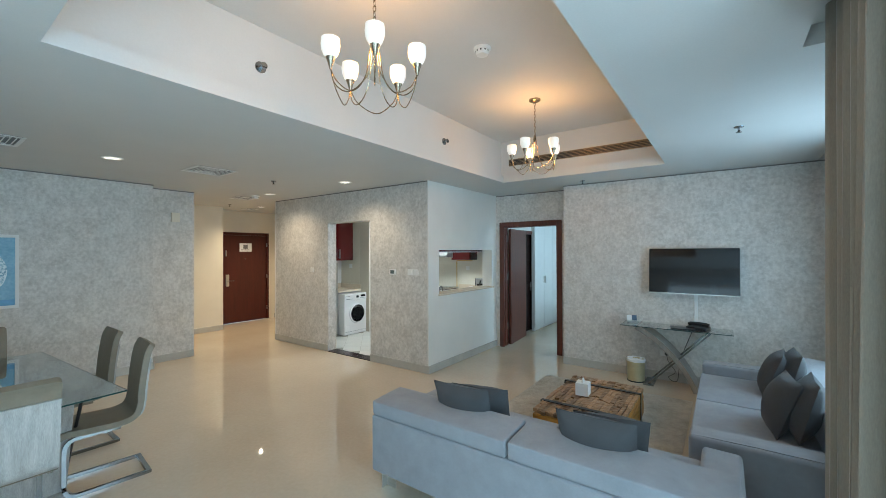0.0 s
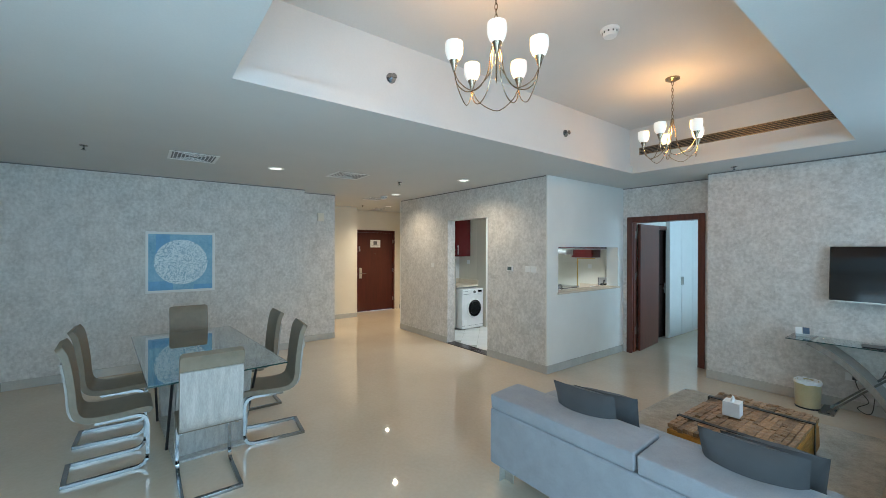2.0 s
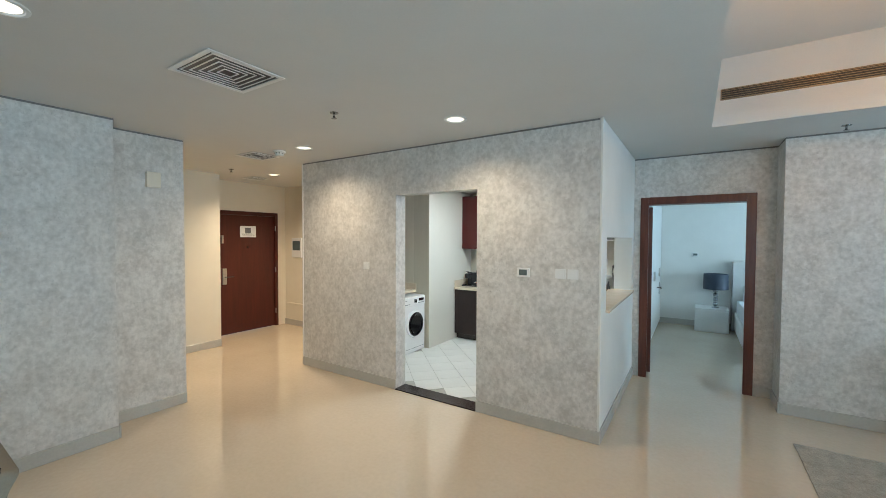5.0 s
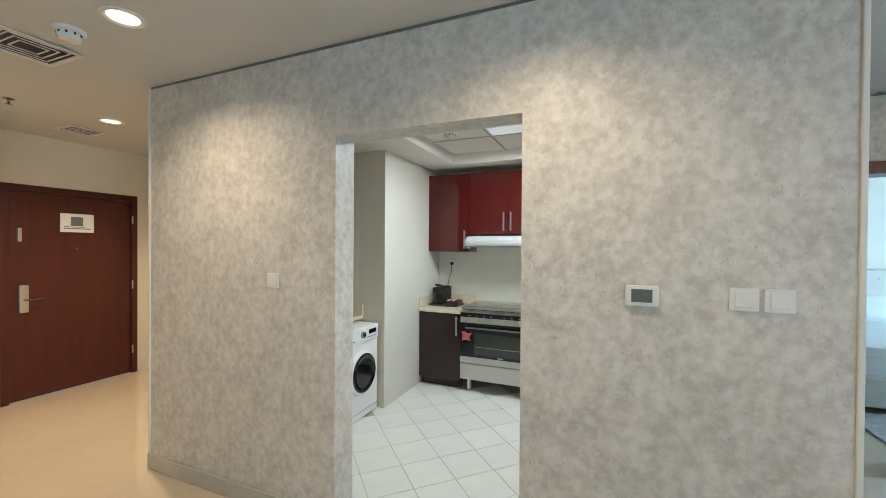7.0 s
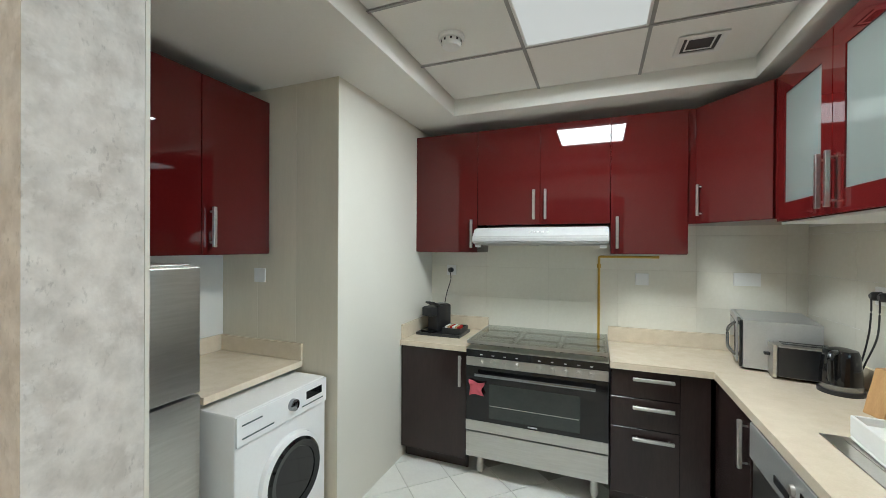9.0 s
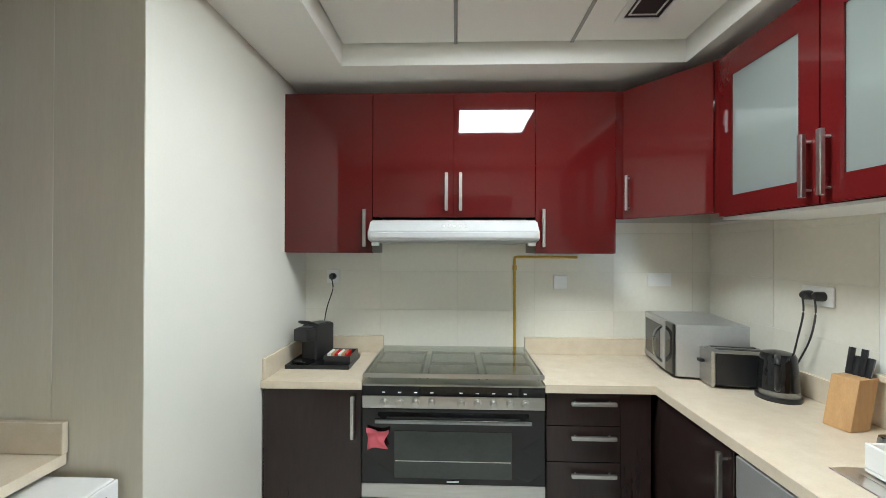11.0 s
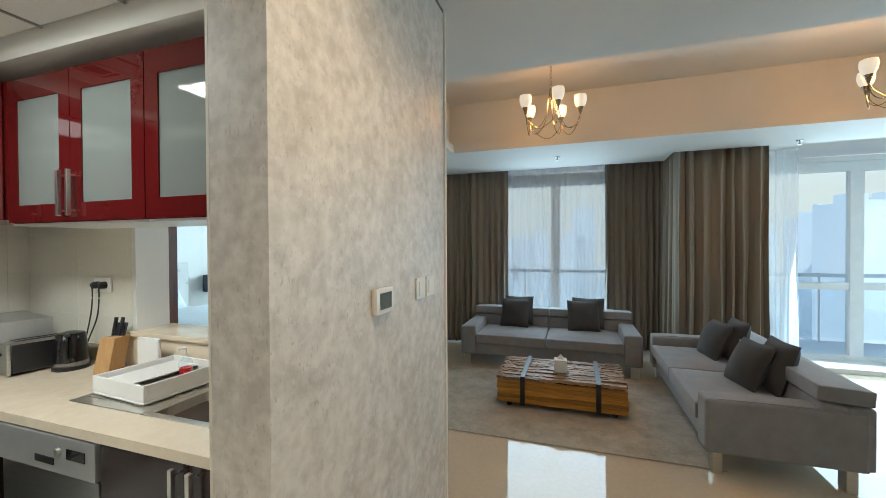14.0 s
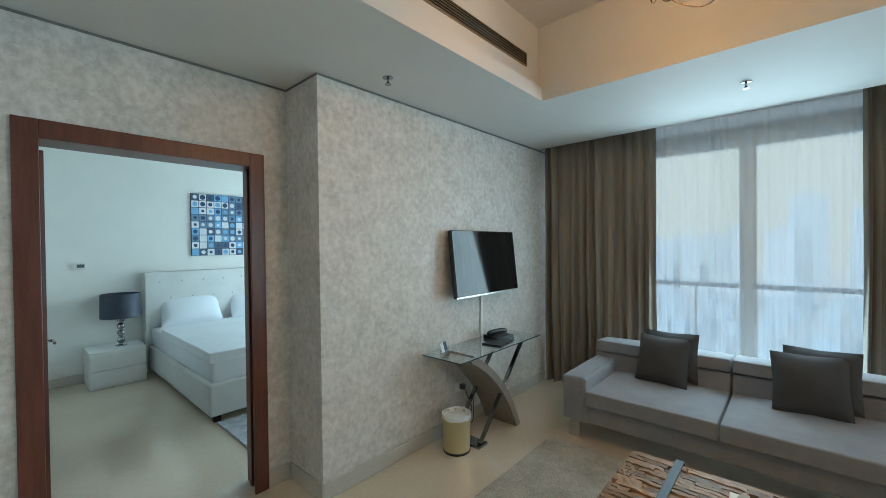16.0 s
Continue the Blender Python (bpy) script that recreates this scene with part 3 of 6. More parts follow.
window("window_1", 1.72, 2.72, 6.14, 0.0, H, ((4.25, 0.13),), (), "tall white-framed living room window", 3)
window("window_2", 1.72, -1.14, 1.78, 0.05, H, ((0.50, 0.15),), (1.02,), "floor-to-ceiling white-framed window with a low transom", 3)
window("window_3", 1.64, 7.3, 9.6, 0.25, 2.45, ((8.5, 0.1),), (), "white-framed bedroom window")
south = window("window_4", 0, -1.1, 1.1, 0.3, 2.5, ((0.0, 0.1),), (), "white-framed window in the south wall")
south.matrix_basis = pose(0.1, -1.25, 0, 0, 0, 90)
structure("window_sill_living", boxes((1.2, -1.14, 0.0, 1.68, 1.74, 0.06), bevel=0.006), PAINT, "low white window ledge", "sill")


def curtain(name, line, z0, z1, folds, depth, mat, label, seed, category="curtain"):
    """Cloth hung along a line of plan points, in uneven folds that open out towards the hem."""
    rnd = random.Random(seed)
    pts = [Vector((*p, 0)) for p in line]
    lens = [(b - a).length for a, b in zip(pts, pts[1:])]
    total, n, rows = sum(lens), max(60, int(folds * 14)), 16
    phase, wob = rnd.random() * 6, [rnd.uniform(0.35, 1.25) for _ in range(int(folds) + 3)]
    shift = [rnd.uniform(-1.3, 1.3) for _ in range(int(folds) + 3)]
    bm = bmesh.new()
    grid = []
    for i in range(n + 1):
        s = total * i / n
        k, rest = 0, s
        while k < len(lens) - 1 and rest > lens[k]:
            rest, k = rest - lens[k], k + 1
        way = (pts[k + 1] - pts[k]).normalized()
        base, side = pts[k] + way * rest, Vector((way.y, -way.x, 0))
        u = folds * i / n
        amp = wob[int(u)] * (1 - u % 1) + wob[int(u) + 1] * (u % 1)
        column = []
        for j in range(rows + 1):
            v = j / rows
            spread = 0.55 + 0.45 * v + 0.08 * math.sin(3 * v + phase + u)
            lag = shift[int(u)] * (1 - u % 1) + shift[int(u) + 1] * (u % 1) + 0.5 * (1 - v) * math.sin(1.9 * u + phase)
            off = depth * amp * spread * (math.sin(2 * math.pi * u + lag) + 0.3 * math.sin(5.3 * math.pi * u + phase + 2 * lag) * (0.4 + 0.6 * v))
            slip = 0.012 * math.sin(5 * v + u * 1.7 + phase) * v
            column.append((base + side * off + way * slip, z1 + (z0 - z1) * v))
        grid.append(column)
    for skin in (0.0, 0.004):
        verts = [[bm.verts.new((p.x + skin, p.y + skin * 0.3, z)) for p, z in column] for column in grid]
        for a, b in zip(verts, verts[1:]):
            for j in range(rows):
                bm.faces.new((a[j], a[j + 1], b[j + 1], b[j]))
        if skin == 0.0 and mat is SHEER:
            break
    ob = part(name, bm, mat, None, label)
    return tagged(ob, label, category, "curtains")


curtain("curtain", ((1.29, 6.12), (1.41, 4.96)), 0.02, H + 0.09, 12, 0.045, CURTAIN, "taupe floor-length curtain gathered beside the window", 1)
curtain("curtain", ((1.50, 3.52), (1.58, 2.76)), 0.02, H + 0.09, 9, 0.042, CURTAIN, "taupe floor-length curtain gathered beside the window", 2)
curtain("curtain", ((1.50, 2.76), (0.82, 2.72), (0.76, 2.66), (0.74, 1.80)), 0.02, H + 0.09, 12, 0.062, CURTAIN, "taupe floor-length curtain drawn round the facade column", 3)
curtain("sheer_curtain", ((1.52, 5.0), (1.62, 3.48)), 0.02, H + 0.08, 16, 0.022, SHEER, "translucent white sheer curtain over the window", 4, "sheer curtain")
curtain("sheer_curtain", ((1.40, 1.74), (1.44, 1.20)), 0.02, H + 0.08, 7, 0.03, SHEER, "translucent white sheer curtain pushed to the side", 5, "sheer curtain")
curtain("curtain", ((1.5, 9.50), (1.5, 10.10)), 0.05, 2.6, 6, 0.05, BLUECURTAIN, "pale blue-grey bedroom curtain", 6)
curtain("sheer_curtain", ((1.54, 7.3), (1.54, 8.4)), 0.05, 2.6, 10, 0.02, SHEER, "translucent white bedroom sheer", 7, "sheer curtain")

# balcony and city far below
GROUND = -75.0
# Haze is painted into these pale blue city colours; the balcony shares one.
CITY = material("hazed_city_ground", (0.50, 0.56, 0.58), (0.84, 0.84, 0.80), 0.9, 0, 0.02, 0.12, 0.0, grain=0.5, span=(0.42, 0.58))
HAZYCONCRETE = material("hazed_pale_wall", (0.72, 0.80, 0.84), (0.78, 0.85, 0.87), 0.8, 0, 0.05, 0.4, 0.0)
HAZYGLASS = material("hazed_tower_glass", (0.44, 0.58, 0.68), (0.54, 0.66, 0.74), 0.5, 0, 0.05, 0.3, 0.0)
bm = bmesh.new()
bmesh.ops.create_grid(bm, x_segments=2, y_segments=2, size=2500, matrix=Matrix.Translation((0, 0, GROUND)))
structure("ground", bm, CITY, "city ground far below, haze painted into its pale colour", "ground")
# Added glowing arc: its emission stands in for bright haze over the horizon.
HAZEGLOW = glow("haze_glow", (0.93, 1.0, 0.98), 0.84, 0.02)
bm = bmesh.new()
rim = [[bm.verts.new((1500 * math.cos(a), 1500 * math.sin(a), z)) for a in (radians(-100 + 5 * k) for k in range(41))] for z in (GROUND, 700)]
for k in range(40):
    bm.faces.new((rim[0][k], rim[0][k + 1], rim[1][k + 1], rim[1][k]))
structure("backdrop", bm, HAZEGLOW, "glowing backdrop standing in for bright hazy sky at the horizon", "sky")
structure("balcony_floor", boxes((1.97, -3, -0.25, 3.3, 9.8, -0.03)), HAZYCONCRETE, "pale concrete balcony slab", "balcony")
rail = thing("balcony_railing", 3.2, 0, -0.03, 0, "steel balcony railing with glass panels", "railing")
part("handrail", boxes((-0.03, -3, 1.06, 0.03, 9.8, 1.12), bevel=0.01), ALU, rail)
for k in range(9):
    y = -3 + k * 1.58
    part("post", boxes((-0.012, y, 0, 0.012, y + 0.024, 1.06)), ALU, rail)
    if k < 8:
        part("glass_panel", boxes((-0.006, y + 0.06, 0.08, 0.006, y + 1.56, 1.0)), GLASS, rail).visible_shadow = False


def tower(x, y, wide, deep, high, floors, turn):
    t = thing("tower_block", x, y, GROUND, turn, "high-rise apartment tower with haze painted into its pale colour", "building", "towers of the skyline")
    part("core", boxes((-wide / 2, -deep / 2, 0, wide / 2, deep / 2, high)), HAZYGLASS, t)
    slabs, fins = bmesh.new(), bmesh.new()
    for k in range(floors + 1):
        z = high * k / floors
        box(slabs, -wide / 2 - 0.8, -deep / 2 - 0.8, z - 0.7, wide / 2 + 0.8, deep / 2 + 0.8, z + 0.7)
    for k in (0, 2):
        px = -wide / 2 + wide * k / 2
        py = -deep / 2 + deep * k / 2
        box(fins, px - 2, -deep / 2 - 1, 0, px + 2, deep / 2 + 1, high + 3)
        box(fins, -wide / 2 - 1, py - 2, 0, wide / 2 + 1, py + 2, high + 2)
    tagged(part("floor_slabs", slabs, HAZYCONCRETE, t), kind="stuff")
    tagged(part("fins", fins, HAZYCONCRETE, t), kind="stuff")
    part("roof", boxes((-wide / 4, -deep / 4, high, wide / 4, deep / 4, high + 8)), HAZYCONCRETE, t)


rnd = random.Random(5)
for k in range(46):
    ang, far = radians(-62 + 3.0 * k + rnd.uniform(-1.2, 1.2)), rnd.uniform(420, 900)
    hi = 75 + far * rnd.uniform(-0.03, 0.085)
    if k in (5, 6, 7, 8):
        hi = rnd.uniform(30, 60)
    tower(far * math.cos(ang), far * math.sin(ang), rnd.uniform(22, 44), rnd.uniform(20, 34), hi, int(hi / 3.6), rnd.uniform(0, 60))
tower(311, -160, 24, 20, 99, 27, 12)
tower(372, -168, 20, 20, 92, 25, 30)

low = bmesh.new()
for k in range(420):
    ang, far = radians(rnd.uniform(-60, 75)), rnd.uniform(140, 800)
    wx, wy, wz = rnd.uniform(6, 22), rnd.uniform(6, 20), rnd.uniform(4, 16)
    cx, cy = far * math.cos(ang), far * math.sin(ang)
    box(low, cx - wx / 2, cy - wy / 2, GROUND, cx + wx / 2, cy + wy / 2, GROUND + wz)
tagged(part("low_rise_buildings", low, HAZYCONCRETE, None, "", False), "flat-roofed low buildings far below, haze painted into their pale colour", "buildings", "", "stuff")


# ---- living room ----
def pillow(size, thick, seed=0, n=14):
    """A soft cushion standing in the xz plane, thick along y, with pinched corners."""
    bm, rnd = bmesh.new(), random.Random(seed)
    ph = rnd.random() * 6
    for side in (1, -1):
        rows = []
        for i in range(n + 1):
            row = []
            for j in range(n + 1):
                u, v = 2 * i / n - 1, 2 * j / n - 1
                puff = (max(0, 1 - u ** 2) ** 0.55) * (max(0, 1 - v ** 2) ** 0.55)
                pull = 1 - 0.06 * (1 - abs(u * v)) * max(abs(u), abs(v)) ** 3
                crease = 1 + 0.10 * math.sin(3 * u + ph) * math.sin(2.5 * v + ph)
                row.append(bm.verts.new((u * size / 2 * pull, side * thick / 2 * puff * crease, size / 2 + v * size / 2 * pull)))
            rows.append(row)
        for a, b in zip(rows, rows[1:]):
            for j in range(n):
                bm.faces.new((a[j], b[j], b[j + 1], a[j + 1]))
    bmesh.ops.remove_doubles(bm, verts=bm.verts, dist=0.0008)
    return bm


def soft_box(x0, y0, z0, x1, y1, z1, r=0.04, crown=0.02):
    """A padded block, rounded and slightly domed on top."""
    bm = bmesh.new()
    box(bm, x0, y0, z0, x1, y1, z1)
    bmesh.ops.subdivide_edges(bm, edges=bm.edges[:], cuts=7, use_grid_fill=True)
    for v in bm.verts:
        u, w = (v.co.x - x0) / (x1 - x0) * 2 - 1, (v.co.y - y0) / (y1 - y0) * 2 - 1
        if v.co.z > z1 - 1e-5:
            v.co.z += crown * (1 - u ** 4) * (1 - w ** 4) + 0.003 * noise.noise(v.co * 6)
    outer = [e for e in bm.edges if len(e.link_faces) == 2 and e.calc_face_angle(0) > 0.9]
    bmesh.ops.bevel(bm, geom=outer, offset=r, segments=4, profile=0.5, affect="EDGES", clamp_overlap=True)
    return bm


def sofa(x, y, turn, length, label, deep=1.02):
    """A two-seat sofa that faces local -y, origin at the middle of its front on the floor; adjustable headrests along the back."""
    s = thing("sofa", x, y, 0, turn, label, "sofa", "sofas of the living room")
    w, k = length / 2, deep - 1.02
    part("base", soft_box(-w + 0.01, 0.03, 0.15, w - 0.01, deep - 0.05, 0.32, 0.015, 0), SOFA, s)
    for side in (-1, 1):
        a, b = sorted((side * w, side * (w - 0.20)))
        part("armrest", soft_box(a, 0.0, 0.15, b, deep - 0.06, 0.52, 0.025, 0.008), SOFA, s)
        c, d = sorted((side * 0.008, side * (w - 0.205)))
        part("seat_cushion", soft_box(c, -0.01, 0.30, d, 0.74 + k, 0.42, 0.035, 0.03), SOFA, s)
        back = soft_box(c + (0 if side > 0 else -0.185), 0.0, 0.0, d + (0.185 if side > 0 else 0), 0.17, 0.172, 0.03, 0.006)
        bmesh.ops.transform(back, matrix=pose(0, 0.70 + k, 0.40, -10), verts=back.verts)
        part("back_cushion", back, SOFA, s)
        head = soft_box(c + (0 if side > 0 else -0.18), 0.0, 0.0, d + (0.18 if side > 0 else 0), 0.295, 0.10, 0.034, 0.01)
        bmesh.ops.transform(head, matrix=pose(0, 0.705 + k, 0.580, -4), verts=head.verts)
        part("headrest", head, SOFA, s)
        for front in (0.05, deep - 0.16):
            fx = side * (w - 0.08)
            leg = boxes((fx - 0.045, front, 0.0, fx + 0.045, front + 0.008, 0.15), (fx - 0.004 + side * 0.045, front, 0.0, fx + 0.004 + side * 0.045, front + 0.06, 0.15), bevel=0.003, seg=1)
            part("leg", leg, STEEL, s, "satin steel angle leg")
    part("back_shell", soft_box(-w + 0.012, 0.86 + k, 0.16, w - 0.012, deep - 0.02, 0.555, 0.02, 0.0), SOFA, s)
    return s


def cushion(x, y, z, turn, tip, size=0.43, seed=0, label="charcoal grey square scatter cushion on the sofa"):
    c = tagged(part("scatter_cushion", pillow(size, 0.19, seed), CUSHION, None), label, "cushion", "scatter cushions")
    c.matrix_basis = pose(x, y, z, 0, 0, turn) @ pose(0, 0, 0, tip, 0, 0)
    return c


sofa(0.15, 4.30, -90, 2.18, "light grey fabric sofa with steel legs below the window")
sofa(-0.645, 3.10, 180, 2.15, "light grey fabric sofa with its back to the dining area", 0.94)
for cx, cy, cz, turn, tip, size in (
        (0.63, 4.76, 0.445, 84, 20, 0.40), (0.76, 4.71, 0.46, 92, 14, 0.40), (0.60, 3.84, 0.445, 97, 20, 0.41), (0.74, 3.79, 0.46, 88, 14, 0.41),
        (-0.20, 2.69, 0.43, 9, 24, 0.40), (-0.23, 2.52, 0.43, 2, 18, 0.42), (-1.06, 2.70, 0.43, 12, 25, 0.40), (-1.10, 2.53, 0.43, 3, 19, 0.42)):
    cushion(cx, cy, cz, turn, tip, size, seed=int(100 * cy))

rug = thing("rug", -0.8, 4.2, 0, 0, "beige and grey distressed area rug under the coffee table", "rug")
bm = bmesh.new()
bmesh.ops.create_grid(bm, x_segments=60, y_segments=80, size=0.5, matrix=Matrix.LocRotScale((0, 0, 0.012), None, (1.7, 2.5, 1)))
for v in bm.verts:
    v.co.z += 0.003 * noise.noise(v.co * 5)
    v.co.x += 0.004 * noise.noise(Vector((v.co.y * 9, v.co.x, 0)))
rim = bmesh.ops.extrude_edge_only(bm, edges=[e for e in bm.edges if e.is_boundary])
for v in (g for g in rim["geom"] if isinstance(g, bmesh.types.BMVert)):
    v.co.z = 0.0005
part("carpet", bm, RUG, rug)

table = thing("coffee_table", -0.69, 4.09, 0, 0, "low coffee table of reclaimed wood strips held by black steel straps", "coffee table")
rnd = random.Random(11)
TW, TL, TOP = 0.355, 0.585, 0.315


def stick(wide, high, long, rnd):
    bm = bmesh.new()
    box(bm, -wide / 2, -long / 2, -high / 2, wide / 2, long / 2, high / 2)
    bmesh.ops.subdivide_edges(bm, edges=[e for e in bm.edges if abs((e.verts[0].co - e.verts[1].co).y) > 0.1], cuts=6)
    for v in bm.verts:
        v.co.x += rnd.uniform(-0.004, 0.004)
        v.co.z += rnd.uniform(-0.004, 0.004)
    return mesh_of("plank", bm, LOG if wide < high * 0.9 else LOGEND)


tops = [stick(0.036, 0.03, 2 * TL, rnd) for _ in range(5)]
sides = [stick(0.03, 0.042, 2 * TL, rnd) for _ in range(4)]
ends = [stick(0.03, 0.042, 2 * TW - 0.06, rnd) for _ in range(4)]
part("body", boxes((-TW + 0.03, -TL + 0.03, 0.06, TW - 0.03, TL - 0.03, TOP - 0.03)), BROWN, table)


def piece(name, data, m, parent):
    ob = new(name, data)
    ob.parent, ob.matrix_basis = parent, m
    return ob


for k in range(19):
    x, y = -TW + 0.018 + k * (2 * TW - 0.036) / 18, -TL + rnd.uniform(-0.012, 0.012)
    while y < TL - 0.02:
        long = min(rnd.choice((0.14, 0.2, 0.27, 0.36)), TL + 0.01 - y)
        m = pose(x, y + long / 2, TOP - 0.015 + rnd.uniform(-0.009, 0.007), 0, rnd.uniform(-5, 5), rnd.uniform(-0.6, 0.6)) @ Matrix.Diagonal((rnd.uniform(0.9, 1.05), (long - 0.004) / (2 * TL), 1, 1))
        piece("plank", tops[rnd.randrange(5)], m, table)
        y += long
for k in range(5):
    z = 0.085 + k * 0.043
    for side in (-1, 1):
        piece("plank", sides[k % 4], pose(side * (TW - 0.014 + rnd.uniform(-0.005, 0.006)), rnd.uniform(-0.01, 0.01), z, 0, 0, 0), table)
        piece("plank", ends[(k + 1) % 4], pose(0, side * (TL - 0.014 + rnd.uniform(-0.005, 0.004)), z, 0, 0, 90), table)
for y in (-0.34, 0.34):
    strap = boxes((-TW - 0.014, y - 0.022, TOP + 0.004, TW + 0.014, y + 0.022, TOP + 0.010), (-TW - 0.018, y - 0.022, 0.055, -TW - 0.012, y + 0.022, TOP + 0.010), (TW + 0.012, y - 0.022, 0.055, TW + 0.018, y + 0.022, TOP + 0.010), bevel=0.001, seg=1)
    part("strap", strap, STRAP, table, "black steel strap")
for x in (-0.28, 0.28):
    for y in (-0.48, 0.48):
        part("foot", rod(bmesh.new(), (x, y, 0.012), (x, y, 0.065), 0.025), BLACK, table)

tissue = thing("tissue_box", -0.775, 4.09, TOP + 0.012, 4, "white square tissue box with a tissue pulled up", "tissue box")
part("box", boxes((-0.06, -0.06, 0, 0.06, 0.06, 0.12), bevel=0.006), PAPER, tissue)
bm = bmesh.new()
lathe(bm, ((0.035, 0.12), (0.028, 0.135), (0.018, 0.15), (0.004, 0.165)), seg=9)
for v in bm.verts:
    v.co.x *= 0.45 + 0.5 * noise.noise(v.co * 30)
part("tissue", bm, PAPER, tissue)

console = thing("console_table", -0.17, 5.94, 0, 0, "glass console table on a crossed veneer and chrome base", "console table")
part("glass_top", boxes((-0.60, -0.20, 0.742, 0.60, 0.20, 0.752), bevel=0.003), TABLEGLASS, console)
part("glass_edge", boxes((-0.601, -0.2015, 0.743, 0.601, -0.2, 0.751), (-0.6015, -0.2, 0.743, -0.6, 0.2, 0.751)), GLASSEDGE, console)
arc = [(-0.42 + 0.66 * (0.55 * k / 12 + 0.45 * math.sin(k / 12 * math.pi / 2)), 0.735 - 0.735 * (0.55 * k / 12 + 0.45 * (1 - math.cos(k / 12 * math.pi / 2)))) for k in range(13)]
slab = sheet(bmesh.new(), arc, 0.17, 0.06)
bmesh.ops.transform(slab, matrix=pose(0, 0.0, 0, 0, 0, -90) @ Matrix.Diagonal((1, 1, 1, 1)), verts=slab.verts)
part("veneer_leg", slab, GREYWOOD, console, "curved grey-brown veneer slab")
for y in (-0.13, 0.13):
    part("strut", tube(bmesh.new(), ((0.38, y, 0.735), (-0.28, y, 0.02)), 0.022, 4, 0.6), CHROME, console, "chrome strut")
part("foot_bar", boxes((-0.34, -0.16, 0, -0.22, 0.16, 0.022), bevel=0.004), CHROME, console)

phone = thing("desk_telephone", 0.08, 5.98, 0.752, -12, "black desk telephone on the glass console", "telephone")
part("body", soft_box(-0.11, -0.09, 0, 0.11, 0.09, 0.03, 0.012, 0.012), BLACK, phone)
part("handset", tube(bmesh.new(), smooth_line(((-0.11, 0.02, 0.046), (-0.08, 0.02, 0.056), (0, 0.02, 0.060), (0.08, 0.02, 0.056), (0.11, 0.02, 0.046))), 0.021, 10), BLACK, phone)
folder = thing("leather_folder", -0.08, 5.88, 0.752, 8, "flat black folder lying on the glass console", "folder")
part("cover", boxes((-0.13, -0.09, 0, 0.13, 0.09, 0.012), bevel=0.004), BLACK, folder)
card = thing("card_holder", -0.67, 5.98, 0.752, 20, "small card stand with printed cards", "card stand")
part("stand", boxes((-0.06, -0.02, 0, 0.06, 0.02, 0.03), bevel=0.004), STEEL, card)
for k, px in enumerate((-0.03, 0.032)):
    leaf = boxes((px - 0.028, -0.002, 0.02, px + 0.028, 0.002, 0.10))
    bmesh.ops.transform(leaf, matrix=pose(0, -0.004, 0, -14), verts=leaf.verts)
    part("card", leaf, (PAPER, PRINTS[4])[k], card)

bin_ = thing("waste_bin", -0.615, 5.92, 0, 0, "champagne metal waste bin with a liner bag", "waste bin")
part("body", lathe(bmesh.new(), ((0.10, 0.012), (0.105, 0.02), (0.112, 0.27), (0.112, 0.285), (0.104, 0.285), (0.10, 0.03))), GOLDBIN, bin_)
part("base", lathe(bmesh.new(), ((0.107, 0), (0.108, 0.014), (0.1, 0.016))), BLACK, bin_)
bm = lathe(bmesh.new(), ((0.1155, 0.262), (0.116, 0.287), (0.111, 0.296), (0.105, 0.293), (0.10, 0.25)), seg=40)
for v in bm.verts:
    v.co += Vector((v.co.x, v.co.y, 0)).normalized() * 0.006 * noise.noise(v.co * 35) + Vector((0, 0, 0.012 * noise.noise(v.co * 28)))
part("liner", bm, WHITE, bin_)

tv = thing("television", 0.015, 6.07, 1.455, 0, "slim black flat-screen television on a wall bracket", "television")
body = boxes((-0.485, -0.02, -0.292, 0.485, 0.02, 0.292), bevel=0.006)
face = boxes((-0.478, -0.0235, -0.278, 0.478, -0.0205, 0.285), bevel=0.0)
chin = boxes((-0.485, -0.024, -0.294, 0.485, -0.0205, -0.282))
for b in (body, face, chin):
    bmesh.ops.transform(b, matrix=pose(0, 0, 0, -6), verts=b.verts)
part("casing", body, BLACK, tv)
part("screen", face, GLOSSBLACK, tv, "dark glossy screen")
part("chin", chin, STEEL, tv)
part("bracket", boxes((-0.12, 0.015, -0.1, 0.12, 0.09, 0.1)), BLACK, tv)
cable = thing("cable_duct", 0.05, 6.152, 0.75, 0, "white cable duct running down the wall below the television", "cable duct")
part("duct", boxes((-0.02, -0.008, 0.0, 0.02, 0.008, 0.43), bevel=0.004), WHITE, cable)
socket = thing("power_socket", -0.28, 6.155, 0.36, 0, "white double power socket with black plugs and cables", "socket")
part("plate", boxes((-0.075, -0.008, -0.04, 0.075, 0.005, 0.04), bevel=0.003), WHITE, socket)
part("plug", soft_box(-0.02, -0.05, -0.02, 0.02, -0.008, 0.02, 0.008, 0), BLACK, socket)
part("cord", tube(bmesh.new(), smooth_line(((0, -0.045, -0.01), (0.03, -0.07, -0.10), (0.10, -0.05, -0.22), (0.02, -0.06, -0.30), (0.12, -0.05, -0.33), (0.16, -0.03, -0.05), (0.30, -0.01, 0.36))), 0.004, 6), BLACK, socket)


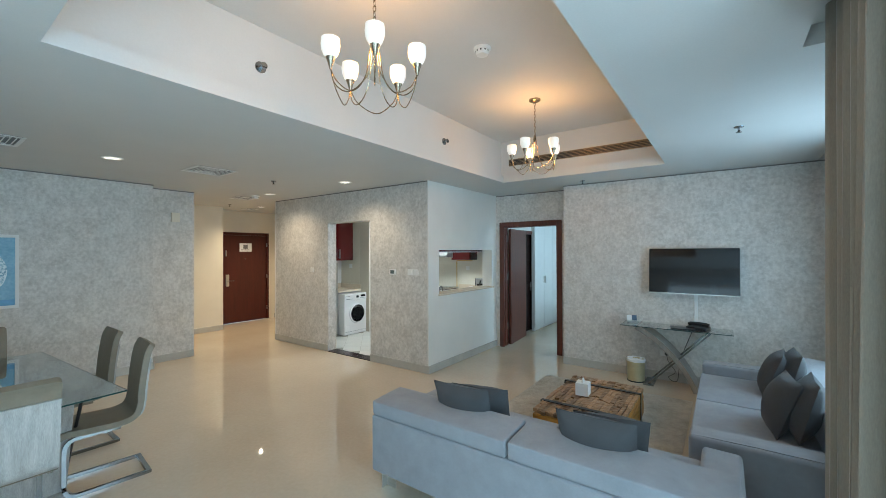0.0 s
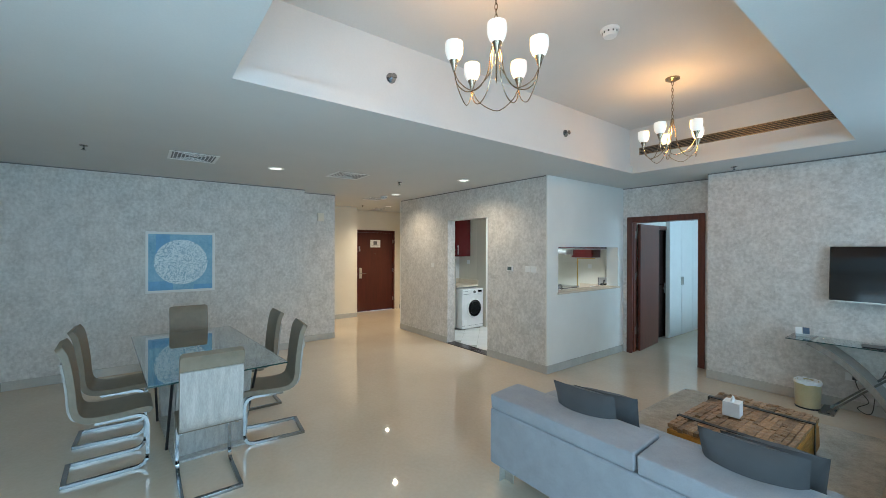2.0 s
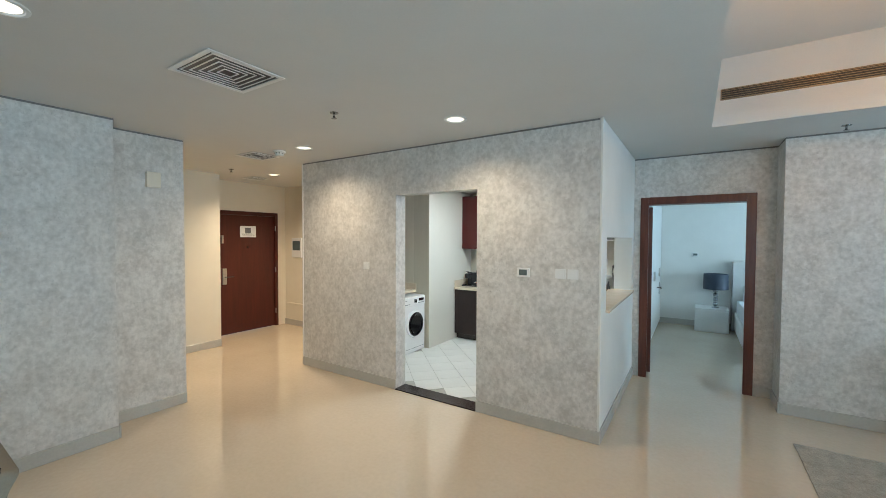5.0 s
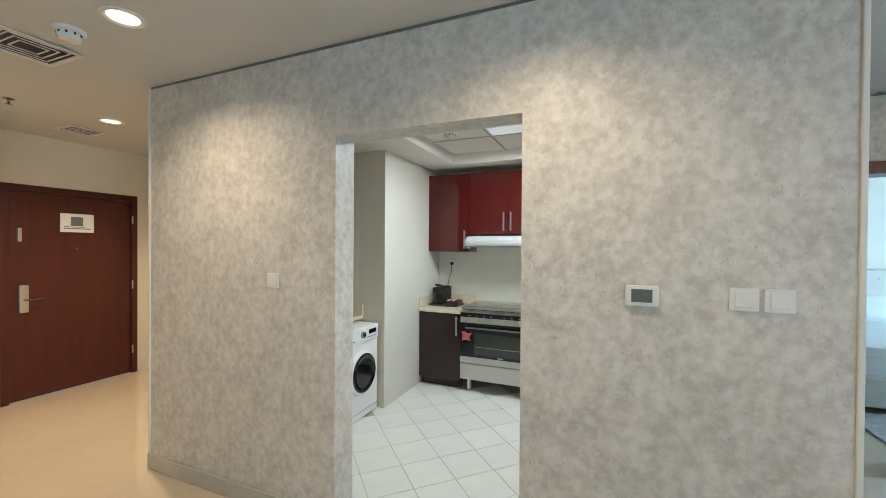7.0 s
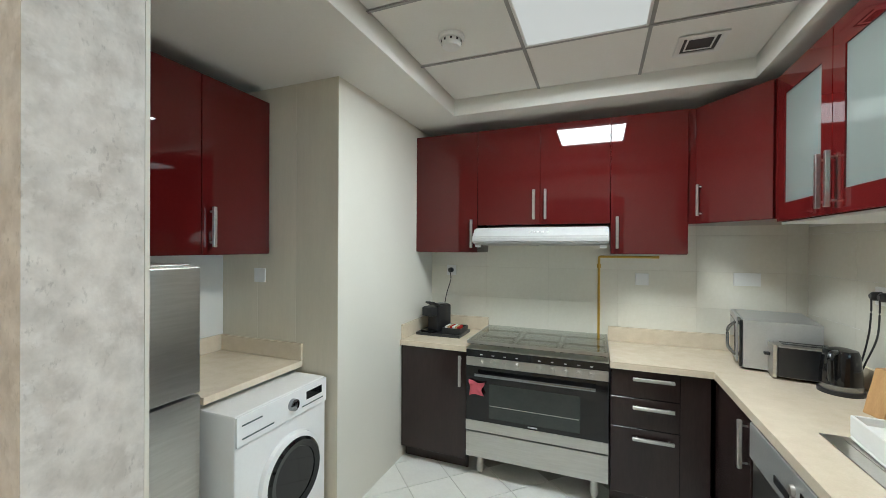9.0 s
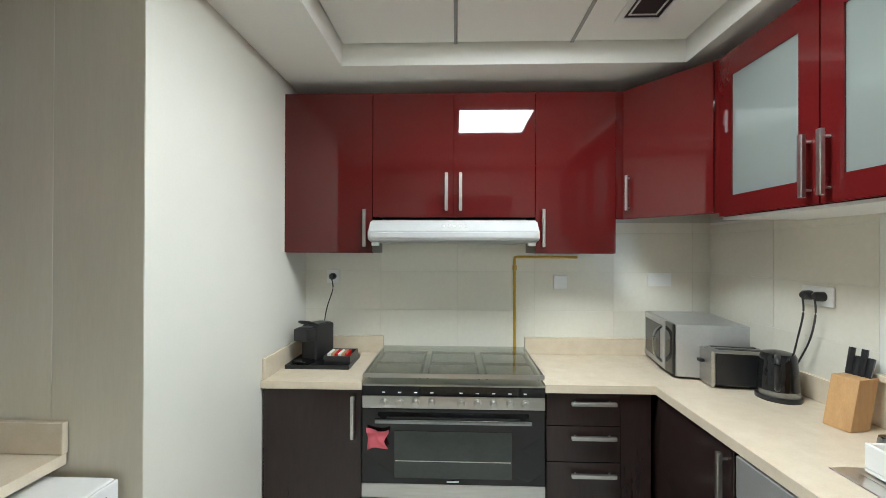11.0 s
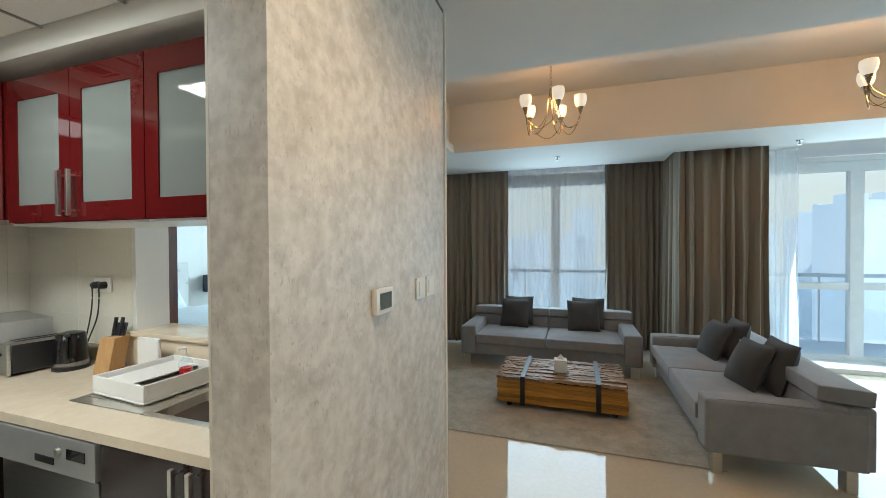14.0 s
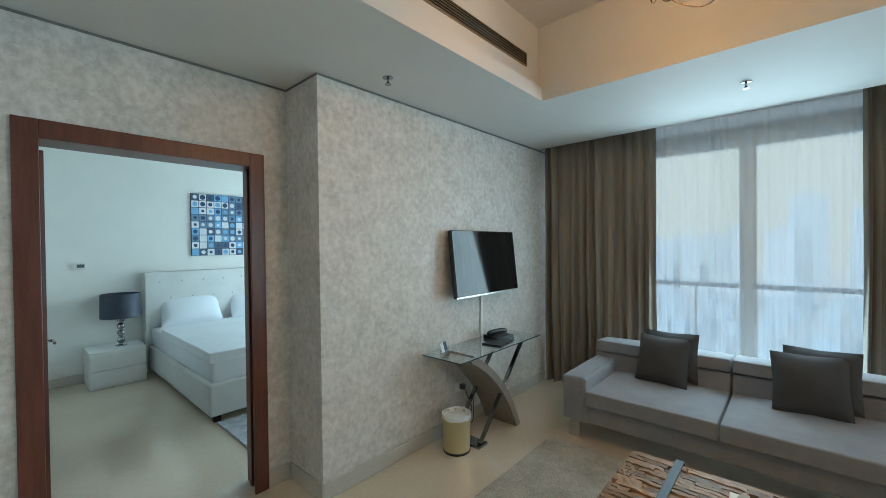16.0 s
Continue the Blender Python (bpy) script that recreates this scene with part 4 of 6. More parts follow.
def chandelier(x, y, turn):
    c = thing("chandelier", x, y, TZ, turn, "five-arm satin gold chandelier with lit white glass shades", "chandelier", "chandeliers in the ceiling tray")
    part("canopy", lathe(bmesh.new(), ((0.062, 0.0), (0.06, -0.014), (0.03, -0.03), (0.008, -0.035))), BRASS, c)
    links = bmesh.new()
    for k in range(11):
        z = -0.05 - k * 0.031
        ring = [(0.009 * math.cos(a), 0, 0.019 * math.sin(a)) for a in (2 * math.pi * j / 10 for j in range(10))]
        ring = [pose(0, 0, z, 0, 0, 90 * (k % 2)) @ Vector(p) for p in ring]
        tube(links, ring, 0.0028, 5, closed=True)
    part("chain", links, BRASS, c)
    part("hub", lathe(bmesh.new(), ((0.004, -0.375), (0.012, -0.385), (0.016, -0.40), (0.010, -0.415), (0.007, -0.46), (0.004, -0.50))), BRASS, c)
    for k in range(5):
        m = pose(0, 0, 0, 0, 0, 72 * k + 10)
        arm = smooth_line([m @ Vector(p) for p in ((0.010, 0, -0.40), (0.030, 0, -0.50), (0.05, 0, -0.62), (0.10, 0, -0.705), (0.17, 0, -0.735), (0.225, 0, -0.70), (0.245, 0, -0.625))])
        part("arm", tube(bmesh.new(), arm, 0.0034, 6), BRASS, c)
        loop = smooth_line([m @ Vector(p) for p in ((0.245, 0, -0.625), (0.22, 0.03, -0.70), (0.16, 0.10, -0.765), (0.10, 0.19, -0.71), (0.076, 0.232, -0.63))])
        part("hoop", tube(bmesh.new(), loop, 0.003, 6), BRASS, c)
        at = m @ Vector((0.245, 0, 0))
        part("cup", lathe(bmesh.new(), ((0.006, -0.632), (0.010, -0.617), (0.018, -0.59), (0.032, -0.555), (0.028, -0.554)), at), BRASS, c)
        part("shade", lathe(bmesh.new(), ((0.024, -0.572), (0.037, -0.555), (0.047, -0.530), (0.051, -0.50), (0.048, -0.468), (0.044, -0.466), (0.043, -0.49), (0.02, -0.555)), at), SHADE, c, "lit white glass shade")


for k, (cx, cy) in enumerate(CHANDELIERS):
    chandelier(cx, cy, 18 + 25 * k)

grille = thing("air_grille", -1.27, TY1, 3.01, 0, "long bronze linear air grille in the ceiling tray", "air grille")
part("backing", boxes((-0.93, -0.004, -0.045, 0.93, 0.004, 0.045)), BLACK, grille)
part("frame", boxes((-0.94, -0.014, 0.038, 0.94, 0.0, 0.048), (-0.94, -0.014, -0.048, 0.94, 0.0, -0.038), (-0.94, -0.014, -0.038, -0.93, 0, 0.038), (0.93, -0.014, -0.038, 0.94, 0, 0.038)), BRASS, grille)
for k in range(4):
    part("slat", boxes((-0.93, -0.011, -0.028 + k * 0.0185, 0.93, -0.005, -0.022 + k * 0.0185)), BRASS, grille)


def downlight(x, y):
    d = thing("downlight", x, y, H, 0, "round recessed downlight, switched on", "downlight", "ceiling downlights")
    part("rim", lathe(bmesh.new(), ((0.095, 0.0), (0.094, -0.006), (0.078, -0.008), (0.074, -0.002))), WHITE, d)
    part("lamp", lathe(bmesh.new(), ((0.073, -0.001), (0.06, -0.004), (0.0, -0.005))), SPOTGLOW, d, "glowing lamp face")


for dx, dy, _, _ in DOWNLIGHTS:
    downlight(dx, dy)


def diffuser(x, y, z=H, half=0.23, name="air_diffuser"):
    d = thing(name, x, y, z, 0, "square white four-way ceiling air diffuser", "air diffuser", "ceiling air diffusers")
    part("backing", boxes((-half + 0.02, -half + 0.02, -0.004, half - 0.02, half - 0.02, 0.0)), BLACK, d)
    k, h = 0, half
    while h > 0.03:
        w = 0.028 if k == 0 else 0.008
        z0 = -0.012 + (0.005 if k else 0.0)
        part("ring" if k else "frame", boxes((-h, -h, z0, h, -h + w, z0 + 0.006), (-h, h - w, z0, h, h, z0 + 0.006), (-h, -h + w, z0, -h + w, h - w, z0 + 0.006), (h - w, -h + w, z0, h, h - w, z0 + 0.006)), WHITE, d)
        h, k = h - (0.045 if k == 0 else 0.035), k + 1


diffuser(-4.76, 2.42), diffuser(-4.79, 0.62), diffuser(-6.86, 3.92, half=0.18)
diffuser(-8.6, 4.95, half=0.15)


def sprinkler(x, y, z=H):
    s = thing("sprinkler", x, y, z, 0, "small chrome ceiling fire sprinkler", "sprinkler", "ceiling sprinklers")
    part("plate", lathe(bmesh.new(), ((0.035, 0.0), (0.032, -0.006), (0.012, -0.01))), CHROME, s)
    part("head", lathe(bmesh.new(), ((0.008, -0.01), (0.007, -0.03), (0.012, -0.034), (0.006, -0.04), (0.022, -0.044), (0.022, -0.046)), seg=14), CHROME, s)


for p in ((-4.81, 3.29), (-1.29, 5.9), (0.45, 4.17), (0.51, 1.61), (-4.9, -0.29), (-8.09, 4.27)):
    sprinkler(*p)


def wall_sprinkler(x, y, z):
    s = thing("side_sprinkler", x, y, z, 0, "chrome sidewall sprinkler in the ceiling tray", "sprinkler", "tray sprinklers")
    bm = rod(bmesh.new(), (0, 0, 0), (0.008, 0, 0), 0.04)
    rod(bm, (0.008, 0, 0), (0.05, 0, 0), 0.012)
    rod(bm, (0.05, 0, 0), (0.055, 0, 0), 0.024)
    box(bm, 0.03, -0.02, -0.012, 0.055, 0.02, -0.008)
    part("head", bm, CHROME, s)


wall_sprinkler(TX0, 1.71, 3.04), wall_sprinkler(TX0, 3.97, 3.02)


def detector(x, y, z, name="smoke_detector"):
    s = thing(name, x, y, z, 0, "round white ceiling smoke detector", "smoke detector", "smoke detectors")
    part("base", lathe(bmesh.new(), ((0.068, 0.0), (0.068, -0.014), (0.062, -0.020))), WHITE, s)
    part("cap", lathe(bmesh.new(), ((0.052, -0.020), (0.052, -0.038), (0.044, -0.056), (0.014, -0.061))), WHITE, s)
    slit = mesh_of("slot", boxes((0.0512, -0.005, -0.036, 0.0535, 0.005, -0.024)), BLACK)
    for k in range(10):
        ob = new("slot", slit)
        ob.parent, ob.matrix_basis = s, pose(0, 0, 0, 0, 0, 36 * k)


detector(-1.2, 2.9, TZ), detector(-5.18, 6.14, 2.655), detector(-6.42, 3.91, H)

# ---- dining ----
dine = thing("dining_table", -4.01, 0.61, 0, 3.5, "rectangular glass dining table on grey veneer slabs", "dining table")
part("glass_top", boxes((-0.99, -0.47, 0.748, 0.99, 0.47, 0.760), bevel=0.003), TABLEGLASS, dine)
part("glass_edge", boxes((0.9905, -0.47, 0.749, 0.992, 0.47, 0.759), (-0.99, -0.472, 0.749, 0.99, -0.4705, 0.759), (-0.99, 0.4705, 0.749, 0.99, 0.472, 0.759)), GLASSEDGE, dine)
for side in (-1, 1):
    slab = boxes((-0.03, -0.27, 0, 0.03, 0.27, 0.70), bevel=0.004)
    bmesh.ops.transform(slab, matrix=pose(side * 0.5, 0, 0.01, 0, side * 14, 0), verts=slab.verts)
    part("pedestal_slab", slab, OAK, dine, "grey oak veneer slab")
    for y in (-0.3, 0.3):
        part("strut", tube(bmesh.new(), ((side * 0.35, y, 0.03), (side * 0.75, y, 0.735)), 0.011, 8), STRAP, dine)
    part("crossbar", boxes((side * 0.66 - 0.03, -0.32, 0.72, side * 0.66 + 0.03, 0.32, 0.746), bevel=0.004), CHROME, dine)
part("foot_plate", boxes((-0.62, -0.28, 0.0, 0.62, 0.28, 0.02), bevel=0.004), OAK, dine)

chair = thing("dining_chair", -3.03, 0.56, 0, 90, "taupe leather cantilever dining chair with grey oak back and chrome base", "chair", "chairs round the dining table")
shell = [(q.y, q.z) for q in smooth_line([(0, 0.235, 0.435), (0, 0.20, 0.452), (0, 0.05, 0.445), (0, -0.11, 0.445), (0, -0.185, 0.475), (0, -0.215, 0.55), (0, -0.225, 0.68), (0, -0.245, 0.84), (0, -0.262, 0.93), (0, -0.278, 0.97), (0, -0.287, 0.985), (0, -0.295, 1.0)], 5)]
part("seat_shell", sheet(bmesh.new(), shell, 0.194, 0.042, 0.03), LEATHER, chair)
veneer = [(y - 0.029, z) for y, z in shell if 0.462 < z < 0.90 and y < -0.12]
part("back_panel", sheet(bmesh.new(), veneer, 0.191, 0.012), OAK, chair, "grey oak veneer back panel")
for side in (-1, 1):
    x = side * 0.176
    runner = rounded(((x, -0.10, 0.415), (x, 0.21, 0.415), (x, 0.21, 0.012), (x, -0.27, 0.012)), 0.085)
    part("runner", tube(bmesh.new(), runner, 0.017, 4, 1.0), CHROME, chair, "flat chrome runner")
part("rear_bar", boxes((-0.188, -0.287, 0.0, 0.188, -0.255, 0.024), bevel=0.003), CHROME, chair, "flat chrome bar")
part("front_bar", boxes((-0.172, 0.05, 0.405, 0.172, 0.08, 0.425), bevel=0.003), CHROME, chair)
for cx, cy, turn in ((-3.52, 1.10, 174), (-4.33, 1.105, 179), (-3.67, -0.01, 2), (-4.35, -0.01, -2), (-5.02, 0.62, -90)):
    copy_thing(chair, pose(cx, cy, 0, 0, 0, turn))

art = thing("wall_picture", -6.485, 0.625, 1.5, 90, "white-framed print of a speckled globe on blue", "picture")
part("picture_frame", boxes((-0.42, -0.02, 0.40, 0.42, 0.015, 0.435), (-0.42, -0.02, -0.435, 0.42, 0.015, -0.40), (-0.42, -0.02, -0.40, -0.388, 0.015, 0.40), (0.388, -0.02, -0.40, 0.42, 0.015, 0.40), bevel=0.004), WHITE, art)
part("print", boxes((-0.388, -0.005, -0.40, 0.388, 0.0, 0.40)), PALEBLUE, art)
disc = bmesh.new()
bmesh.ops.create_circle(disc, cap_ends=True, segments=64, radius=0.325, matrix=pose(0, -0.010, 0, 90))
part("globe", disc, DOTS, art, "white speckled globe")
for row in ((-0.386, -0.008, -0.398, -0.10, -0.0055, -0.27), (0.15, -0.008, -0.398, 0.386, -0.0055, -0.33), (-0.30, -0.008, 0.10, -0.14, -0.0055, 0.398)):
    part("band", boxes(row), PRINTS[1], art)
art.matrix_basis = pose(-6.5, 0.625, 1.5, 0, 0, 90)

box_ = thing("wall_sounder", -6.83, 2.8, 2.28, 90, "small cream alarm box on the pier", "alarm box")
part("casing", boxes((-0.06, -0.045, -0.075, 0.06, 0, 0.075), bevel=0.008), CREAM, box_)


def switch(x, y, z, turn, keys, label):
    s = thing("light_switch", x, y, z, turn, label, "light switch", "wall switches")
    part("plate", boxes((-0.046, -0.009, -0.043, 0.046, 0.0, 0.043), bevel=0.004), WHITE, s)
    for k in range(keys):
        w = 0.06 / keys
        part("rocker", boxes((-0.03 + k * w + 0.001, -0.013, -0.028, -0.03 + (k + 1) * w - 0.001, -0.009, 0.028), bevel=0.002), WHITE, s)
    return s


switch(-5.67, 4.55, 1.395, 0, 1, "white single light switch beside the kitchen doorway")
switch(-3.361, 4.55, 1.418, 0, 1, "white light switch on the wallpaper")
switch(-3.254, 4.55, 1.418, 0, 1, "white light switch on the wallpaper")
thermo = thing("thermostat", -3.70, 4.55, 1.414, 0, "white wall thermostat with a grey display", "thermostat")
part("casing", boxes((-0.06, -0.02, -0.042, 0.06, 0.0, 0.042), bevel=0.006), WHITE, thermo)
part("display", boxes((-0.038, -0.0225, -0.025, 0.038, -0.0205, 0.027)), LCD, thermo, "grey display")

# ---- doors ----
entry = tagged(thing("door_1", -9.28, 5.2275, 0, -90, "dark red entrance door, closed, with a steel lock and a notice", "door"), kind="structure")
part("door_frame", boxes((-0.605, -0.01, 0, -0.54, 0.14, 2.2), (0.54, -0.01, 0, 0.605, 0.14, 2.2), (-0.54, -0.01, 2.13, 0.54, 0.14, 2.2), bevel=0.006), DOORRED, entry)
part("leaf", boxes((-0.538, 0.02, 0.008, 0.538, 0.07, 2.128), bevel=0.003), DOORRED, entry)
entry.matrix_basis = pose(-9.28, 5.2275, 0, 0, 0, 90)
lock = part("lock_plate", boxes((-0.47, -0.012, 0.90, -0.40, 0.02, 1.18), bevel=0.004), STEEL, entry)
part("lever", tube(bmesh.new(), rounded(((-0.435, -0.01, 1.03), (-0.435, -0.05, 1.03), (-0.30, -0.05, 1.03)), 0.015), 0.009), CHROME, lock)
part("latch", boxes((-0.48, -0.01, 1.62, -0.45, 0.02, 1.76), bevel=0.004), STEEL, entry)
notice = part("notice", boxes((-0.14, 0.014, 1.73, 0.16, 0.02, 1.935)), PAPER, entry, "white framed notice")
part("notice_print", boxes((-0.05, 0.012, 1.80, 0.06, 0.0138, 1.90), (-0.11, 0.012, 1.765, 0.13, 0.0138, 1.775), (-0.11, 0.012, 1.785, 0.08, 0.0138, 1.792)), INK, notice)
part("peephole", rod(bmesh.new(), (0, 0.01, 1.55), (0, 0.02, 1.55), 0.012), CHROME, entry)
for z in (0.3, 1.1, 1.9):
    part("hinge", rod(bmesh.new(), (0.545, -0.014, z - 0.05), (0.545, -0.014, z + 0.05), 0.008), STEEL, entry)

inter = thing("intercom", -8.88, 6.0, 1.53, 0, "grey wall intercom panel with a dark screen", "intercom")
part("casing", boxes((-0.15, -0.04, -0.19, 0.15, 0.0, 0.19), bevel=0.01), WHITE, inter)
part("screen", boxes((-0.11, -0.043, -0.05, 0.11, -0.0405, 0.13)), LCD, inter, "dark grey screen")
ledge = thing("wall_rail", -8.3, 6.0, 0.42, 0, "cream wooden protective rail on the hall wall", "wall rail")
part("rail", boxes((-0.9, -0.03, -0.02, 1.4, 0.0, 0.02), bevel=0.006), CREAM, ledge)

bed_door = tagged(thing("door_2", -2.3865, 6.57, 0, 0, "mahogany bedroom door standing open with its frame", "door"), kind="structure")
W = 0.5685
part("door_frame", boxes((-W, -0.02, 0, -W + 0.09, 0.0, 2.235), (W - 0.09, -0.02, 0, W, 0.0, 2.235), (-W + 0.09, -0.02, 2.145, W - 0.09, 0.0, 2.235), (-W, 0.0, 0, -W + 0.055, 0.20, 2.20), (W - 0.055, 0.0, 0, W, 0.20, 2.20), (-W + 0.055, 0.0, 2.145, W - 0.055, 0.20, 2.20), (-W + 0.055, 0.09, 0, -W + 0.07, 0.13, 2.145), (W - 0.07, 0.09, 0, W - 0.055, 0.13, 2.145), bevel=0.004), WOOD, bed_door)
leaf = boxes((0, 0, 0.008, 0.045, 0.88, 2.13), bevel=0.003)
bmesh.ops.transform(leaf, matrix=pose(-W + 0.072, 0.205, 0, 0, 0, 6), verts=leaf.verts)
leaf = part("leaf", leaf, WOOD, bed_door)
part("door_handle", tube(bmesh.new(), rounded(((-W + 0.12, 1.02, 1.02), (-W + 0.18, 1.02, 1.02), (-W + 0.18, 0.90, 1.02)), 0.015), 0.009), CHROME, leaf)
part("lock_plate", boxes((-W + 0.145, 1.0, 0.93, -W + 0.152, 1.05, 1.10)), CHROME, leaf)
for z in (0.35, 1.25, 1.95):
    part("hinge", boxes((-W + 0.0555, 0.14, z - 0.06, -W + 0.064, 0.198, z + 0.06)), STEEL, bed_door)
bath = tagged(thing("door_3", -3.05, 8.035, 0, 90, "dark mahogany bathroom door with its frame, closed", "door"), kind="structure")
part("door_frame", boxes((-0.415, -0.02, 0, -0.34, 0.10, 2.15), (0.34, -0.02, 0, 0.415, 0.10, 2.15), (-0.34, -0.02, 2.08, 0.34, 0.10, 2.15), bevel=0.004), WOOD, bath)
part("leaf", boxes((-0.338, 0.05, 0.008, 0.338, 0.09, 2.078), bevel=0.003), BROWN, bath)
part("door_handle", tube(bmesh.new(), rounded(((0.28, 0.05, 1.02), (0.28, 0.0, 1.02), (0.16, 0.0, 1.02)), 0.015), 0.009), CHROME, bath)

# ---- bedroom ----
ward = thing("wardrobe", -2.99, 9.29, 0, 90, "white built-in wardrobe with slim handles", "wardrobe")
part("body", boxes((-1.08, 0.0, 0.0, 1.08, 0.055, 2.6)), WHITE, ward)
for k in range(4):
    a = -1.08 + k * 0.54
    d = part("door", boxes((a + 0.004, -0.02, 0.06, a + 0.536, -0.001, 2.58), bevel=0.002), WHITE, ward)
    hx = a + (0.50 if k % 2 == 0 else 0.04)
    part("handle", boxes((hx - 0.006, -0.045, 1.0, hx + 0.006, -0.02, 1.16), bevel=0.003), STEEL, d)

bed = thing("bed", -0.83, 9.10, 0, 0, "ivory upholstered double bed with white linen", "bed")
part("headboard", soft_box(-0.95, 1.12, 0.0, 0.95, 1.25, 1.31, 0.02, 0.0), BEDCLOTH, bed)
for k in range(14):
    part("button", lathe(bmesh.new(), ((0.018, 0), (0.012, 0.008), (0.002, 0.01)), (0, 0, 0), 12), BEDCLOTH, bed).matrix_basis = pose(-0.78 + 0.26 * (k % 7) + (0.13 if k > 6 else 0), 1.12, 1.18 - 0.22 * (k > 6), 90)
part("frame", soft_box(-0.92, -1.2, 0.06, 0.92, 1.13, 0.36, 0.02, 0.0), BEDCLOTH, bed)
for fx in (-0.85, 0.85):
    part("foot", boxes((fx - 0.03, -1.17, 0, fx + 0.03, -1.11, 0.06)), BROWN, bed)
part("mattress", soft_box(-0.88, -1.13, 0.34, 0.88, 1.12, 0.58, 0.05, 0.03), LINEN, bed)
duvet = soft_box(-0.90, -1.14, 0.54, 0.90, 0.55, 0.64, 0.04, 0.03)
part("duvet", duvet, LINEN, bed)
for px in (-0.43, 0.43):
    p = pillow(0.62, 0.2, 9)
    bmesh.ops.transform(p, matrix=pose(px, 0.98, 0.58, -30) @ Matrix.Diagonal((1.2, 1, 0.72, 1)), verts=p.verts)
    part("pillow", p, LINEN, bed)


def nightstand(x, label):
    n = thing("nightstand", x, 10.12, 0, 0, label, "nightstand", "nightstands")
    part("carcass", boxes((-0.265, -0.23, 0.0, 0.265, 0.25, 0.43), bevel=0.004), WHITE, n)
    for z in (0.03, 0.22):
        part("drawer_front", boxes((-0.255, -0.248, z, 0.255, -0.231, z + 0.18), bevel=0.003), WHITE, n)
    lampo = thing("table_lamp", x + 0.06, 10.13, 0.43, 0, "table lamp with a glass-ball stem and dark navy drum shade", "table lamp", "bedside lamps")
    stem = [(0.06, 0), (0.06, 0.012), (0.015, 0.02)]
    for k in range(4):
        for j in range(6):
            a = math.pi * j / 5
            stem.append((0.012 + 0.03 * math.sin(a), 0.03 + k * 0.085 + 0.04 * (1 - math.cos(a))))
    part("stem", lathe(bmesh.new(), stem + [(0.008, 0.40), (0.008, 0.52)]), CHROME, lampo)
    part("shade", lathe(bmesh.new(), ((0.195, 0.35), (0.20, 0.352), (0.195, 0.64), (0.19, 0.64), (0.19, 0.36)), seg=40), NAVY, lampo)


nightstand(-2.10, "white two-drawer nightstand beside the bed")
nightstand(0.50, "white two-drawer nightstand on the window side")
pic = thing("patterned_picture", -0.80, 10.38, 1.96, 0, "blue and white canvas of small squares and circles", "picture")
part("canvas", boxes((-0.40, -0.03, -0.45, 0.40, 0.0, 0.45)), PRINTS[2], pic)
rnd = random.Random(21)
for i in range(8):
    for j in range(9):
        x, z = -0.35 + i * 0.1, -0.40 + j * 0.1
        q = boxes((x - 0.046, -0.033, z - 0.046, x + 0.046, -0.0302, z + 0.046))
        tile = part("square", q, PRINTS[rnd.choice((0, 1, 3, 3, 4, 0))], pic)
        c = bmesh.new()
        bmesh.ops.create_circle(c, cap_ends=True, segments=16, radius=rnd.uniform(0.02, 0.036), matrix=pose(x, -0.0345, z, 90))
        part("dot", c, PRINTS[rnd.choice((0, 2, 0, 1, 2))], tile)
bt = thing("thermostat", -2.38, 10.38, 1.42, 0, "white bedroom wall thermostat", "thermostat")
part("casing", boxes((-0.06, -0.02, -0.042, 0.06, 0.0, 0.042), bevel=0.006), WHITE, bt)
part("display", boxes((-0.03, -0.0225, -0.02, 0.04, -0.0205, 0.02)), LCD, bt)
bm = bmesh.new()
bmesh.ops.create_grid(bm, x_segments=50, y_segments=40, size=0.5, matrix=Matrix.LocRotScale((-0.75, 7.50, 0.02), None, (1.9, 0.75, 1)))
for v in bm.verts:
    v.co.z += 0.012 * noise.noise(v.co * 40)
    v.co.y += 0.02 * noise.noise(v.co * 18)
rim = bmesh.ops.extrude_edge_only(bm, edges=[e for e in bm.edges if e.is_boundary])
for v in (g for g in rim["geom"] if isinstance(g, bmesh.types.BMVert)):
    v.co.z = 0.0005
tagged(part("bedside_rug", bm, SHAG, None), "grey shaggy rug at the foot of the bed", "rug")


# ---- kitchen ----
def handle(parent, a, b, out, r=0.007):
    """A flat bar handle from a to b, standing off by out."""
    a, b, out = Vector(a), Vector(b), Vector(out)
    bm = bmesh.new()
    box(bm, *(min(p, q) - 0.009 for p, q in zip(a + out, b + out)), *(max(p, q) + 0.009 for p, q in zip(a + out, b + out)), bevel=0.002, seg=1)
    for p in (a + (b - a) * 0.08, b - (b - a) * 0.08):
        rod(bm, p, p + out, 0.005, seg=8)
    return part("handle", bm, STEEL, parent, "brushed steel bar handle")


def upper(name, x0, x1, z0, z1, doors, label, handles):
    """A wall cabinet on the back wall."""
    c = thing(name, (x0 + x1) / 2, 7.12, z0, 0, label, "cabinet", "red wall cabinets")
    w, h = (x1 - x0) / 2, z1 - z0
    part("body", boxes((-w + 0.001, 0.02, 0, w - 0.001, 0.318, h)), RED, c)
    for k in range(doors):
        a = -w + 2 * w * k / doors
        d = part("door", boxes((a + 0.0009, 0.0, 0.002, a + 2 * w / doors - 0.0009, 0.019, h - 0.002), bevel=0.002, seg=1), RED, c)
        hx = handles[k] - (x0 + x1) / 2
        handle(d, (hx, 0, 0.045), (hx, 0, 0.24), (0, -0.03, 0))
    return c


